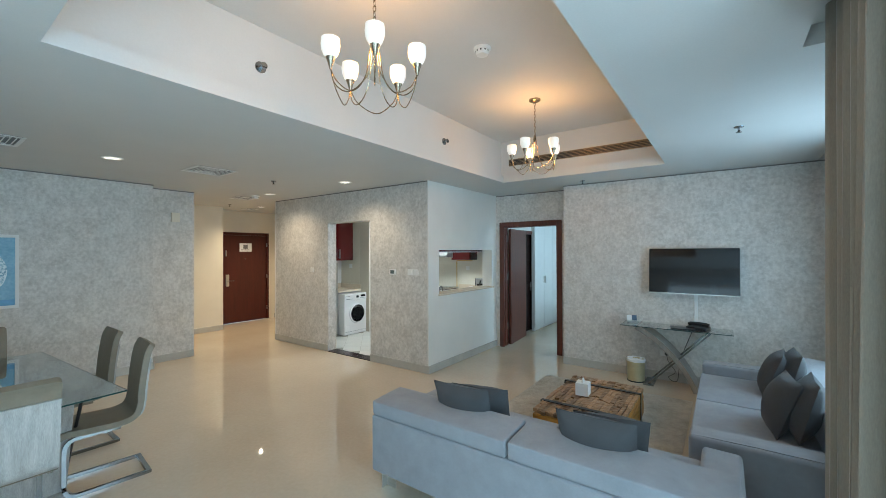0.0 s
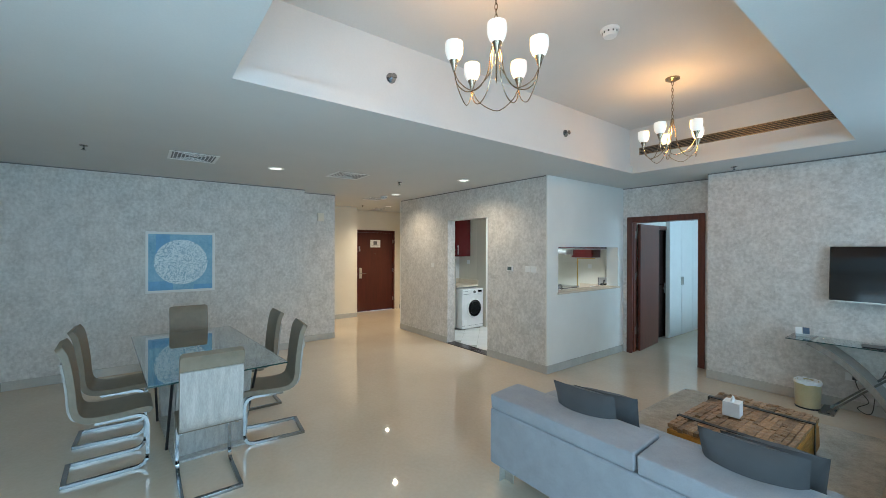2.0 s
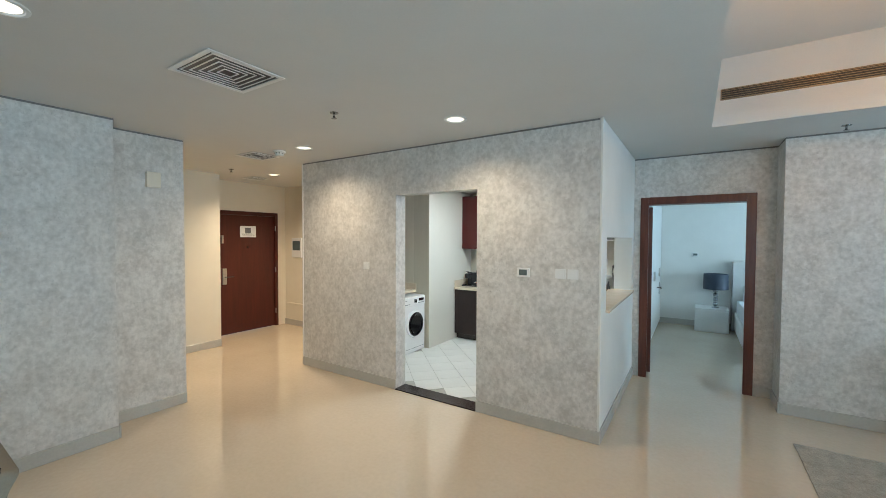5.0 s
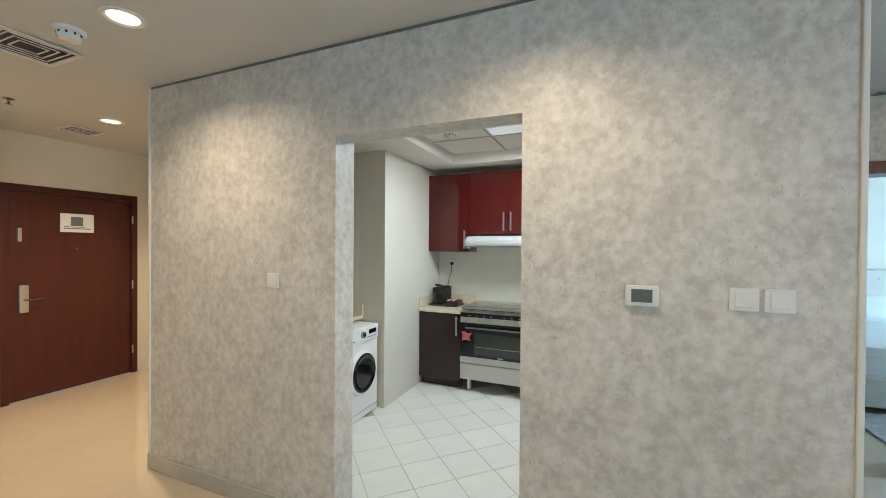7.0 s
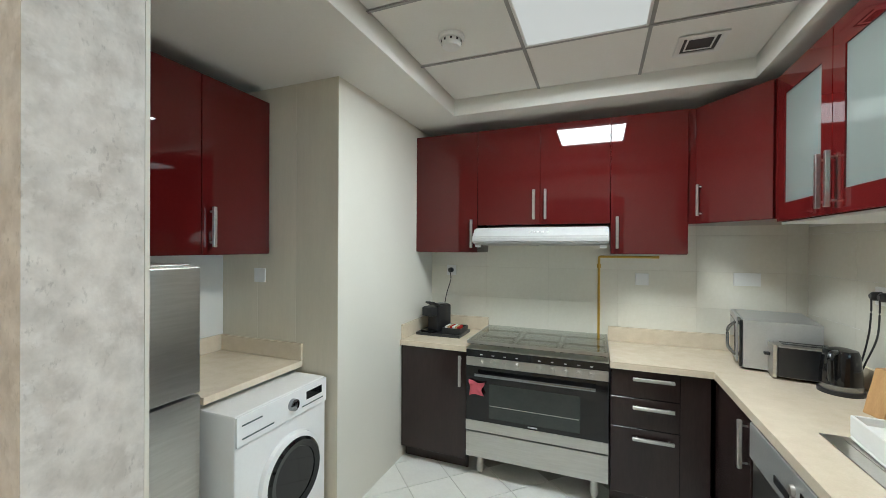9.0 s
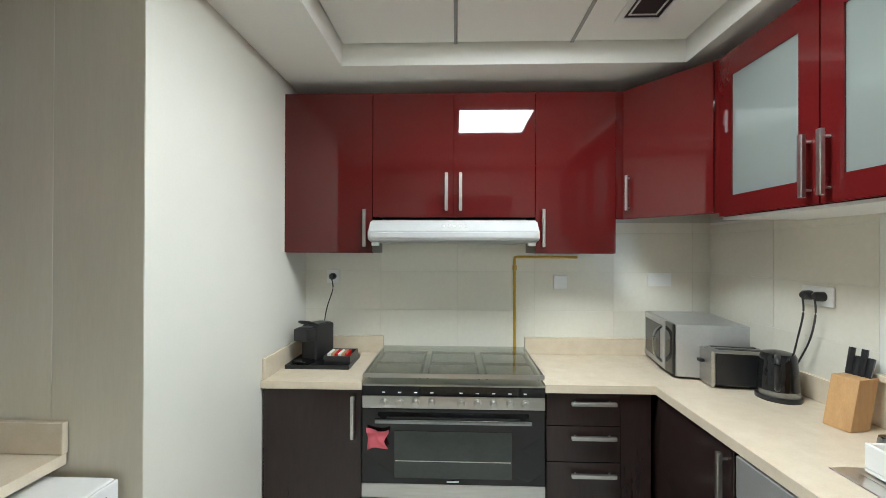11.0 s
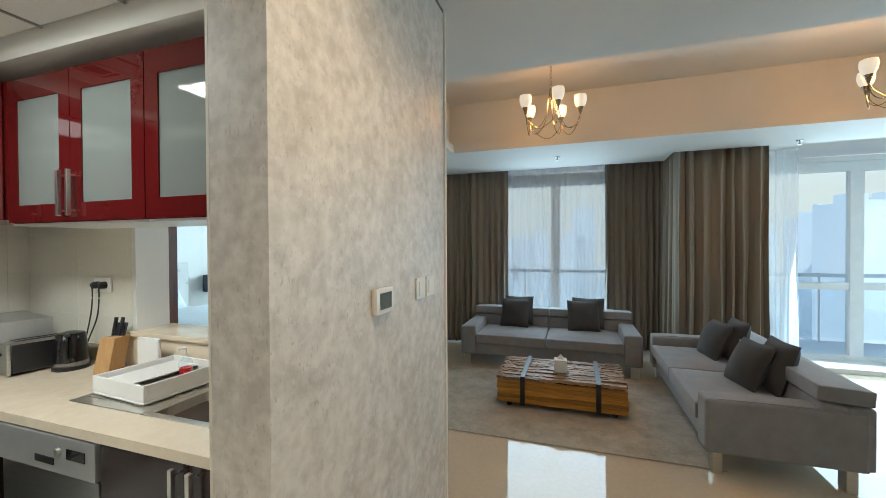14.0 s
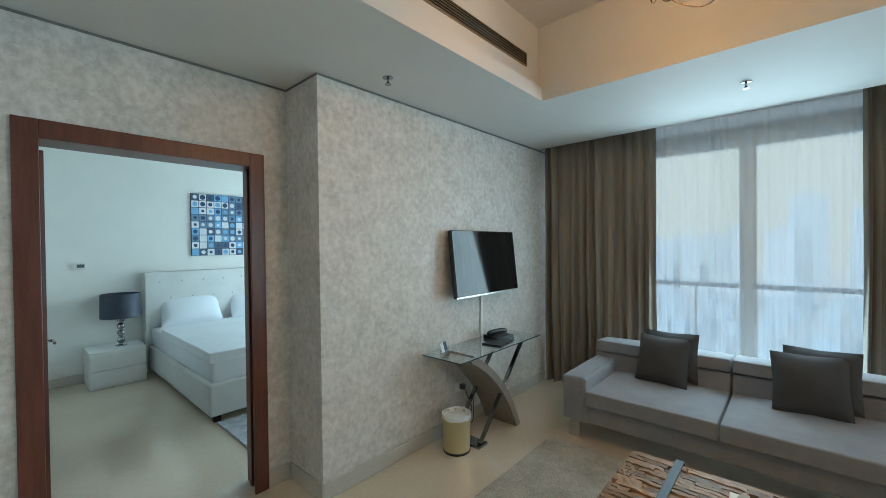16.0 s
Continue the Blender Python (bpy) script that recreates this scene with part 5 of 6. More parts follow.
upper("wall_cabinet", -5.85, -5.33, 1.54, 2.46, 1, "tall glossy red wall cabinet beside the extractor hood", (-5.37,))
upper("wall_cabinet", -5.329, -4.401, 1.745, 2.46, 2, "glossy red two-door cabinet above the extractor hood", (-4.905, -4.825))
upper("wall_cabinet", -4.40, -3.95, 1.54, 2.46, 1, "tall glossy red wall cabinet beside the extractor hood", (-4.36,))

corner = thing("corner_wall_cabinet", -3.95, 7.44, 1.735, 0, "glossy red corner wall cabinet with an angled door", "cabinet", "red wall cabinets")
bm = bmesh.new()
plan = ((0.0, -0.002), (0.0, -0.30), (0.05, -0.30), (0.33, -0.66), (0.33, -0.68), (0.718, -0.68), (0.718, -0.002))
low, top = ([bm.verts.new((px, py, z)) for px, py in plan] for z in (0.0, 0.725))
bm.faces.new(low[::-1]), bm.faces.new(top)
for k in range(len(plan)):
    bm.faces.new((low[k], low[(k + 1) % 7], top[(k + 1) % 7], top[k]))
part("body", bm, RED, corner)
door = boxes((0.004, -0.019, 0.002, 0.448, -0.001, 0.723), bevel=0.002, seg=1)
turn = pose(0.052, -0.302, 0, 0, 0, math.degrees(math.atan2(-0.36, 0.28)))
bmesh.ops.transform(door, matrix=turn, verts=door.verts)
door = part("door", door, RED, corner)
hb = bmesh.new()
box(hb, 0.033, -0.055, 0.045, 0.047, -0.041, 0.24, 0.002, 1)
rod(hb, (0.04, -0.045, 0.06), (0.04, -0.018, 0.06), 0.005, seg=8), rod(hb, (0.04, -0.045, 0.225), (0.04, -0.018, 0.225), 0.005, seg=8)
bmesh.ops.transform(hb, matrix=turn, verts=hb.verts)
part("handle", hb, STEEL, door)

for ya, yb in ((6.745, 5.735), (5.732, 4.745)):
    c = thing("glazed_wall_cabinet", -3.63, (ya + yb) / 2, 1.715, 0, "glossy red wall cabinet with frosted glass doors", "cabinet", "glazed wall cabinets")
    half, h = (ya - yb) / 2, 0.735
    part("body", boxes((0.38, -half, 0, 0.398, half, h), (0.022, -half, 0, 0.38, -half + 0.018, h), (0.022, half - 0.018, 0, 0.38, half, h), (0.022, -half + 0.018, 0, 0.38, half - 0.018, 0.018), (0.022, -half + 0.018, h - 0.018, 0.38, half - 0.018, h)), RED, c)
    part("shelf", boxes((0.024, -half + 0.02, 0.34, 0.37, half - 0.02, 0.375)), WHITE, c)
    part("underside", boxes((0.02, -half, -0.012, 0.398, half, -0.001)), WHITE, c)
    for side in (-1, 1):
        a, b = sorted((side * half, side * 0.001))
        d = part("door", boxes((0, a + 0.002, 0.002, 0.02, a + 0.082, h - 0.002), (0, b - 0.082, 0.002, 0.02, b - 0.002, h - 0.002), (0, a + 0.082, 0.002, 0.02, b - 0.082, 0.09), (0, a + 0.082, 0.625, 0.02, b - 0.082, h - 0.002)), RED, c)
        part("pane", boxes((0.006, a + 0.08, 0.088, 0.012, b - 0.08, 0.627)), FROST, d, "frosted glass pane")
        handle(d, (0, side * 0.035, 0.035), (0, side * 0.035, 0.235), (-0.03, 0, 0))

nookcab = thing("nook_wall_cabinet", -6.54, 5.43, 1.53, 0, "glossy red wall cabinet above the washing machine", "cabinet", "red wall cabinets")
part("body", boxes((-0.198, -0.66, 0, 0.182, 0.66, 0.92)), RED, nookcab)
for k in range(3):
    a = -0.66 + k * 0.44
    d = part("door", boxes((0.183, a + 0.002, 0.002, 0.202, a + 0.438, 0.918), bevel=0.002, seg=1), RED, nookcab)
    handle(d, (0.202, a + 0.05, 0.05), (0.202, a + 0.05, 0.24), (0.03, 0, 0))

hood = thing("extractor_hood", -4.865, 7.12, 1.60, 0, "slim white extractor hood below the red cabinet", "extractor hood")
bm = bmesh.new()
prof = ((-0.17, 0.015), (-0.17, 0.055), (-0.10, 0.12), (0.30, 0.14), (0.30, 0.0), (-0.13, 0.0))
rows = [[bm.verts.new((x, y * 1.0 + (0.0), z)) for y, z in prof] for x in (-0.455, 0.455)]
bm.faces.new(rows[0]), bm.faces.new(rows[1][::-1])
for k in range(6):
    bm.faces.new((rows[0][k], rows[0][(k + 1) % 6], rows[1][(k + 1) % 6], rows[1][k]))
bmesh.ops.bevel(bm, geom=[e for e in bm.edges], offset=0.008, segments=2, affect="EDGES")
part("body", bm, HOODWHITE, hood)
for fx in (-0.22, 0.22):
    part("filter", boxes((fx - 0.18, -0.10, -0.006, fx + 0.18, 0.25, -0.001)), STEEL, hood)
for k in range(5):
    part("button", boxes((-0.06 + k * 0.03, -0.149, 0.082, -0.045 + k * 0.03, -0.138, 0.092)), WHITE, hood)
for fx in (-0.42, 0.42):
    part("lamp_cover", boxes((fx - 0.02, -0.14, -0.02, fx + 0.02, -0.11, 0.0), bevel=0.004), WHITE, hood)

# base units along the back wall and the right-hand run
PL, CT = 0.10, 0.853


def base(name, x0, x1, y0, y1, label):
    c = thing(name, 0, 0, 0, 0, label, "cabinet", "dark base cabinets")
    part("body", boxes((x0, y0, PL, x1, y1, CT)), BROWN, c)
    return c


c = base("base_cabinet", -5.835, -5.322, 6.88, 7.43, "dark brown single-door base cabinet beside the cooker")
d = part("door", boxes((-5.832, 6.86, PL + 0.002, -5.325, 6.879, CT - 0.004), bevel=0.002, seg=1), BROWN, c)
handle(d, (-5.365, 6.86, 0.62), (-5.365, 6.86, 0.815), (0, -0.03, 0))
c = base("drawer_cabinet", -4.40, -3.88, 6.88, 7.43, "dark brown drawer base cabinet")
for z0, z1 in ((0.685, CT - 0.004), (0.505, 0.681), (PL + 0.002, 0.501)):
    d = part("drawer_front", boxes((-4.396, 6.86, z0, -4.03, 6.879, z1), bevel=0.002, seg=1), BROWN, c)
    hz = z1 - 0.045 if z1 > 0.6 else z1 - 0.05
    handle(d, (-4.27, 6.86, hz), (-4.07, 6.86, hz), (0, -0.03, 0))
part("filler", boxes((-4.028, 6.865, PL, -3.88, 6.879, CT - 0.004)), BROWN, c)
c = base("corner_base_cabinet", -3.84, -3.24, 6.31, 7.43, "dark brown corner base cabinet")
d = part("door", boxes((-3.86, 6.315, PL + 0.002, -3.841, 6.85, CT - 0.004), bevel=0.002, seg=1), BROWN, c)
handle(d, (-3.86, 6.35, 0.62), (-3.86, 6.35, 0.815), (-0.03, 0, 0))
c = base("sink_cabinet", -3.84, -3.24, 4.72, 5.66, "dark brown two-door sink base cabinet")
for y0, y1, hy in ((5.205, 5.655, 5.245), (4.725, 5.2, 5.165)):
    d = part("door", boxes((-3.86, y0, PL + 0.002, -3.841, y1, CT - 0.004), bevel=0.002, seg=1), BROWN, c)
    handle(d, (-3.86, hy, 0.62), (-3.86, hy, 0.83), (-0.03, 0, 0))
structure("trim_plinth", boxes((-5.83, 6.93, 0.0, -5.33, 6.945, PL), (-4.40, 6.93, 0, -3.80, 6.945, PL), (-3.80, 4.73, 0, -3.785, 6.93, PL)), BROWN, "dark kitchen plinth", "plinth")

SX0, SX1, SY0, SY1 = -3.70, -3.30, 4.82, 5.63
work = thing("worktop", 0, 0, 0, 0, "cream quartz worktop with an upstand", "worktop")
part("slab_left", boxes((-5.838, 6.84, CT, -5.319, 7.435, 0.893), bevel=0.004), QUARTZ, work)
for row in ((-4.405, 6.84, CT, -3.87, 7.435, 0.893), (-3.87, 5.64, CT, -3.232, 7.435, 0.893), (-3.87, 4.715, CT, -3.70, 5.64, 0.893), (-3.29, 4.715, CT, -3.232, 5.64, 0.893), (-3.70, 4.715, CT, -3.29, 4.81, 0.893)):
    part("slab", boxes(row), QUARTZ, work)
for row in ((-5.822, 7.415, 0.893, -5.319, 7.437, 1.0), (-5.838, 6.86, 0.893, -5.822, 7.437, 1.0), (-4.405, 7.415, 0.893, -3.25, 7.437, 1.0), (-3.25, 6.45, 0.893, -3.232, 7.437, 1.0), (-3.25, 4.72, 0.893, -3.232, 6.45, 1.068)):
    part("upstand", boxes(row, bevel=0.002, seg=1), QUARTZ, work)

stove = thing("range_cooker", -4.862, 6.83, 0, 0, "wide stainless steel gas range cooker with a glass lid", "cooker")
w = 0.452
part("body", boxes((-w, 0.03, 0.14, w, 0.59, 0.86)), STEEL, stove)
part("control_panel", boxes((-w, -0.005, 0.770, w, 0.03, 0.832), bevel=0.004), STEEL, stove)
part("control_strip", boxes((-w, -0.004, 0.833, w, 0.03, 0.880)), GLOSSBLACK, stove)
for kx in (-0.345, -0.265, -0.185, -0.105, 0.04, 0.12, 0.20, 0.28, 0.355):
    part("dial_mark", boxes((kx - 0.008, -0.0055, 0.848, kx + 0.008, -0.0042, 0.853)), PAPER, stove)
od = part("oven_door", boxes((-w, -0.005, 0.33, w, 0.03, 0.77), bevel=0.004), GLOSSBLACK, stove, "black glass oven door")
part("oven_window", boxes((-0.29, -0.008, 0.43, 0.29, -0.0055, 0.66)), OVENGLASS, od)
part("oven_shelf", boxes((-0.285, -0.0095, 0.512, 0.285, -0.0082, 0.516)), STEEL, od)
part("door_trim", boxes((-w, -0.009, 0.332, w, -0.0055, 0.40)), STEEL, od)
part("door_bar", boxes((-0.38, -0.055, 0.715, 0.38, -0.035, 0.735), (-0.36, -0.04, 0.718, -0.33, -0.005, 0.732), (0.33, -0.04, 0.718, 0.36, -0.005, 0.732), bevel=0.004), CHROME, od)
part("mark", boxes((-0.03, -0.011, 0.412, 0.03, -0.0085, 0.42)), PAPER, od)
part("drawer", boxes((-w, -0.005, 0.15, w, 0.03, 0.322), bevel=0.004), STEEL, stove)
for kx in (-0.345, -0.265, -0.185, -0.105, 0.04, 0.12, 0.20, 0.28, 0.355):
    knob = part("knob", lathe(bmesh.new(), ((0.021, 0), (0.020, 0.010), (0.016, 0.012), (0.015, 0.028), (0.010, 0.030)), (0, 0, 0), 16), STEEL, stove)
    knob.matrix_basis = pose(kx, -0.005, 0.802, 90)
for fx in (-w + 0.08, w - 0.08):
    for fy in (0.08, 0.52):
        part("foot", lathe(bmesh.new(), ((0.018, 0), (0.018, 0.02), (0.028, 0.03), (0.024, 0.14)), (fx, fy, 0), 14), STEEL, stove)
part("hob", boxes((-w, 0.0, 0.862, w, 0.59, 0.888), bevel=0.003), STEEL, stove)
for bx, by, br in ((-0.31, 0.16, 0.04), (-0.31, 0.42, 0.05), (0, 0.29, 0.065), (0.31, 0.16, 0.04), (0.31, 0.42, 0.05)):
    part("burner", lathe(bmesh.new(), ((br, 0.888), (br, 0.90), (br * 0.7, 0.905)), (bx, by, 0), 20), SINK, stove)
for gx in (-0.30, 0.0, 0.30):
    grate = bmesh.new()
    for o in (-0.13, 0.13):
        box(grate, gx + o - 0.005, 0.04, 0.905, gx + o + 0.005, 0.54, 0.918)
        box(grate, gx - 0.13, 0.29 + o * 1.8 - 0.005, 0.905, gx + 0.13, 0.29 + o * 1.8 + 0.005, 0.918)
    box(grate, gx - 0.13, 0.285, 0.905, gx + 0.13, 0.295, 0.918)
    part("pan_support", grate, BLACK, stove)
lid = part("glass_lid", boxes((-w + 0.005, 0.005, 0.932, w - 0.005, 0.585, 0.940), bevel=0.002), clear("smoked_lid_glass", (0.84, 0.86, 0.82), 0.0, 0.09), stove, "tempered glass lid lying closed")
part("lid_rim", boxes((-w + 0.004, 0.002, 0.920, w - 0.004, 0.006, 0.942), (-w + 0.001, 0.006, 0.920, -w + 0.005, 0.585, 0.942), (w - 0.005, 0.006, 0.920, w - 0.001, 0.585, 0.942)), STEEL, lid)
rag = thing("pink_cloth", -5.235, 6.80, 0.60, 0, "folded pink cloth hanging on the oven handle", "cloth")
bm = bmesh.new()
bmesh.ops.create_grid(bm, x_segments=10, y_segments=10, size=0.048, matrix=pose(0, 0, 0.03, 90))
for v in bm.verts:
    v.co += Vector((0.02 * noise.noise(v.co * 22), 0.012 * noise.noise(v.co * 30), 0.02 * noise.noise(v.co * 18 + Vector((3, 1, 2)))))
bmesh.ops.solidify(bm, geom=bm.faces[:], thickness=0.006)
part("cloth", bm, PINK, rag)

pipe = thing("gas_pipe", -4.47, 7.432, 0.9, 0, "yellow painted gas pipe on the tiled wall", "gas pipe")
part("pipe", tube(bmesh.new(), rounded(((0, 0, 0.0), (0, 0, 0.615), (0.40, 0, 0.615)), 0.015), 0.009, 10), YELLOW, pipe)
part("elbow", rod(bmesh.new(), (0, 0, 0.53), (0, 0, 0.56), 0.014), YELLOW, pipe)

dish = thing("dishwasher", -3.86, 5.98, 0, 0, "stainless steel built-in dishwasher", "dishwasher")
part("body", boxes((0.03, -0.315, 0.10, 0.6, 0.315, 0.85)), BLACK, dish)
part("door", boxes((0.0, -0.31, 0.12, 0.029, 0.31, 0.69), bevel=0.005), DISHSTEEL, dish)
panel = part("control_panel", boxes((-0.012, -0.31, 0.695, 0.029, 0.31, 0.845), bevel=0.006), SILVER, dish)
part("display", boxes((-0.0155, -0.26, 0.765, -0.0125, -0.15, 0.805)), GLOSSBLACK, panel)
part("grip", boxes((-0.0155, -0.07, 0.728, -0.0125, 0.05, 0.756)), BLACK, panel)
part("dial", lathe(bmesh.new(), ((0.018, 0), (0.016, 0.012), (0.002, 0.014)), (0, 0, 0), 16), STEEL, panel).matrix_basis = pose(-0.0125, -0.10, 0.785, 0, -90, 0)

sink = thing("kitchen_sink", -3.495, 5.225, 0.893, 0, "stainless steel double-bowl sink with a drainer", "sink")


def bowl(bm, x0, x1, y0, y1, deep, r=0.12, n=7):
    """A pressed bowl, open on top, with rounded corners."""
    rings = []
    for s, z in ((1.0, 0.004), (0.985, -0.01), (0.95, -deep * 0.8), (0.86, -deep), (0.0, -deep - 0.006)):
        cx, cy, hx, hy = (x0 + x1) / 2, (y0 + y1) / 2, (x1 - x0) / 2 * max(s, 0.05), (y1 - y0) / 2 * max(s, 0.05)
        q = min(r * max(s, 0.05), hx, hy)
        ring = []
        for sx, sy, a0 in ((1, 1, 0), (-1, 1, 90), (-1, -1, 180), (1, -1, 270)):
            for k in range(n):
                a = radians(a0 + 90 * k / (n - 1))
                ring.append(bm.verts.new((cx + sx * (hx - q) + q * math.cos(a), cy + sy * (hy - q) + q * math.sin(a), z)))
        rings.append(ring)
    for a, b in zip(rings, rings[1:]):
        for k in range(len(a)):
            bm.faces.new((a[k], a[(k + 1) % len(a)], b[(k + 1) % len(a)], b[k]))
    bm.faces.new(rings[-1])
    return rings[0]


for y0, y1 in ((0.02, 0.40), (-0.40, -0.02)):
    bm = bmesh.new()
    bowl(bm, -0.19, 0.15, y0, y1, 0.16)
    part("bowl", bm, SINK, sink)
rim = boxes((-0.215, -0.43, 0.0, -0.185, 0.43, 0.005), (0.145, -0.43, 0, 0.20, 0.43, 0.005), (-0.185, -0.43, 0, 0.145, -0.395, 0.005), (-0.185, 0.395, 0, 0.145, 0.43, 0.005), (-0.185, -0.025, 0, 0.145, 0.025, 0.005), bevel=0.002, seg=1)
part("rim", rim, SINK, sink)
part("drainer", boxes((-0.215, 0.432, 0.001, 0.20, 0.90, 0.005), bevel=0.002, seg=1), SINK, sink)
for k in range(5):
    part("rib", boxes((-0.16 + k * 0.07, 0.47, 0.005, -0.15 + k * 0.07, 0.86, 0.008)), SINK, sink)
for y in (0.21, -0.21):
    part("strainer", lathe(bmesh.new(), ((0.04, -0.163), (0.035, -0.158), (0.01, -0.158)), (-0.02, y, 0), 18), CHROME, sink)
tap = thing("kitchen_tap", -3.315, 5.28, 0.897, 80, "chrome single-lever kitchen tap", "tap")
part("body", lathe(bmesh.new(), ((0.028, 0), (0.027, 0.01), (0.022, 0.02), (0.021, 0.10), (0.018, 0.12))), CHROME, tap)
part("spout", tube(bmesh.new(), smooth_line(((0, 0, 0.11), (0, 0, 0.21), (-0.008, 0, 0.245), (-0.035, 0, 0.262), (-0.07, 0, 0.24), (-0.08, 0, 0.19), (-0.08, 0, 0.165))), 0.012, 10), CHROME, tap)
part("lever", tube(bmesh.new(), ((0, 0.0, 0.10), (0.02, 0, 0.12), (0.045, 0, 0.125)), 0.008, 8), CHROME, tap)

rack = thing("dish_tray", -3.46, 5.89, 0.905, -4, "white plastic dish-draining tray on the sink drainer", "dish tray")
part("base", boxes((-0.19, -0.19, 0, 0.19, 0.19, 0.012), bevel=0.003, seg=1), WHITE, rack)
for row in ((-0.19, -0.19, 0.012, -0.18, 0.19, 0.085), (0.18, -0.19, 0.012, 0.19, 0.19, 0.085), (-0.18, -0.19, 0.012, 0.18, -0.18, 0.085), (-0.18, 0.18, 0.012, 0.18, 0.19, 0.085)):
    part("rim", boxes(row, bevel=0.003, seg=1), WHITE, rack)
part("insert", boxes((-0.18, -0.015, 0.05, 0.18, 0.18, 0.058), bevel=0.003, seg=1), WHITE, rack)
soap = thing("soap_bottle", -3.36, 5.85, 0.918, 0, "clear pump bottle with a little red soap in it", "soap bottle")
part("liquid", lathe(bmesh.new(), ((0.027, 0.003), (0.029, 0.01), (0.029, 0.052), (0.002, 0.053))), REDSOAP, soap, "red liquid soap")
part("bottle", lathe(bmesh.new(), ((0.03, 0), (0.032, 0.01), (0.032, 0.08), (0.014, 0.10), (0.014, 0.115))), GLASS, soap, "clear plastic bottle").visible_shadow = False
part("pump", tube(bmesh.new(), rounded(((0, 0, 0.11), (0, 0, 0.15), (-0.045, 0, 0.15)), 0.01), 0.006), WHITE, soap)
cloth = thing("cleaning_bottle", -3.33, 6.16, 0.893, 0, "white cleaning cloth dispenser at the wall", "bottle")
part("body", boxes((-0.012, -0.08, 0, 0.012, 0.08, 0.20), bevel=0.008), WHITE, cloth)
part("glass_dome", lathe(bmesh.new(), ((0.03, 0.0), (0.035, 0.02), (0.03, 0.05), (0.01, 0.06)), (-0.09, 0.06, 0)), CHROME, cloth)

knives = thing("knife_block", -3.33, 6.43, 0.893, -75, "beech knife block with black-handled knives", "knife block")
kb = boxes((-0.045, -0.05, 0.0, 0.045, 0.05, 0.19), bevel=0.004)
for v in kb.verts:
    v.co.y += (0.19 - v.co.z) * -0.25
part("block", kb, BEECH, knives)
for k in range(4):
    part("knife", tube(bmesh.new(), ((-0.03 + 0.02 * k, 0.015, 0.18), (-0.03 + 0.02 * k, 0.04, 0.29 - 0.03 * (k % 2))), 0.011, 6, 0.7), BLACK, knives)

kettle = thing("electric_kettle", -3.39, 6.71, 0.893, -130, "black electric kettle with a steel base", "kettle")
part("base", lathe(bmesh.new(), ((0.085, 0), (0.085, 0.018), (0.078, 0.022))), BLACK, kettle)
part("ring", lathe(bmesh.new(), ((0.078, 0.023), (0.079, 0.045), (0.078, 0.046))), CHROME, kettle)
part("jug", lathe(bmesh.new(), ((0.078, 0.046), (0.076, 0.10), (0.066, 0.19), (0.060, 0.205), (0.02, 0.215))), GLOSSBLACK, kettle)
part("grip", tube(bmesh.new(), rounded(((0.06, 0, 0.20), (0.125, 0, 0.20), (0.115, 0, 0.07), (0.075, 0, 0.06)), 0.03), 0.012), BLACK, kettle)
toast = thing("toaster", -3.46, 6.88, 0.893, -8, "stainless steel and black two-slot toaster", "toaster")
part("body", soft_box(-0.13, -0.08, 0.01, 0.13, 0.08, 0.18, 0.03, 0.0), STEEL, toast)
part("end_cap", soft_box(-0.145, -0.078, 0.008, -0.128, 0.078, 0.178, 0.02, 0.0), STEEL, toast)
part("slot", boxes((-0.10, -0.045, 0.179, 0.10, -0.015, 0.1825), (-0.10, 0.015, 0.179, 0.10, 0.045, 0.1825)), BLACK, toast)
part("lever", boxes((-0.17, -0.015, 0.11, -0.145, 0.015, 0.125), bevel=0.003), BLACK, toast)
part("side_panel", soft_box(-0.125, -0.084, 0.02, 0.135, -0.079, 0.17, 0.002, 0), BLACK, toast)
micro = thing("microwave_oven", -3.50, 7.16, 0.893, -100, "silver microwave oven in the worktop corner", "microwave oven")
part("casing", boxes((-0.235, -0.17, 0.012, 0.235, 0.17, 0.285), bevel=0.006), SILVER, micro)
md = part("door", boxes((-0.233, -0.19, 0.016, 0.12, -0.171, 0.282), bevel=0.004), SILVER, micro)
part("window", boxes((-0.20, -0.193, 0.05, 0.06, -0.1905, 0.25)), GLOSSBLACK, md)
part("handle", tube(bmesh.new(), smooth_line(((0.09, -0.19, 0.05), (0.09, -0.225, 0.09), (0.09, -0.23, 0.15), (0.09, -0.225, 0.21), (0.09, -0.19, 0.25))), 0.009), CHROME, md)
part("control_panel", boxes((0.125, -0.185, 0.016, 0.233, -0.171, 0.282), bevel=0.003), GLOSSBLACK, micro)

tray_ = thing("coffee_tray", -5.62, 7.17, 0.893, 0, "black serving tray on the worktop", "tray")
part("tray", boxes((-0.18, -0.13, 0, 0.18, 0.13, 0.008), (-0.18, -0.13, 0.008, -0.172, 0.13, 0.022), (0.172, -0.13, 0.008, 0.18, 0.13, 0.022), (-0.172, -0.13, 0.008, 0.172, -0.122, 0.022), (-0.172, 0.122, 0.008, 0.172, 0.13, 0.022)), BLACK, tray_)
coffee = thing("coffee_machine", -5.70, 7.20, 0.901, -20, "small black capsule coffee machine", "coffee machine")
part("body", soft_box(-0.055, -0.04, 0.0, 0.055, 0.13, 0.21, 0.025, 0.01), BLACK, coffee)
part("head", soft_box(-0.05, -0.11, 0.13, 0.05, 0.0, 0.20, 0.02, 0.008), BLACK, coffee)
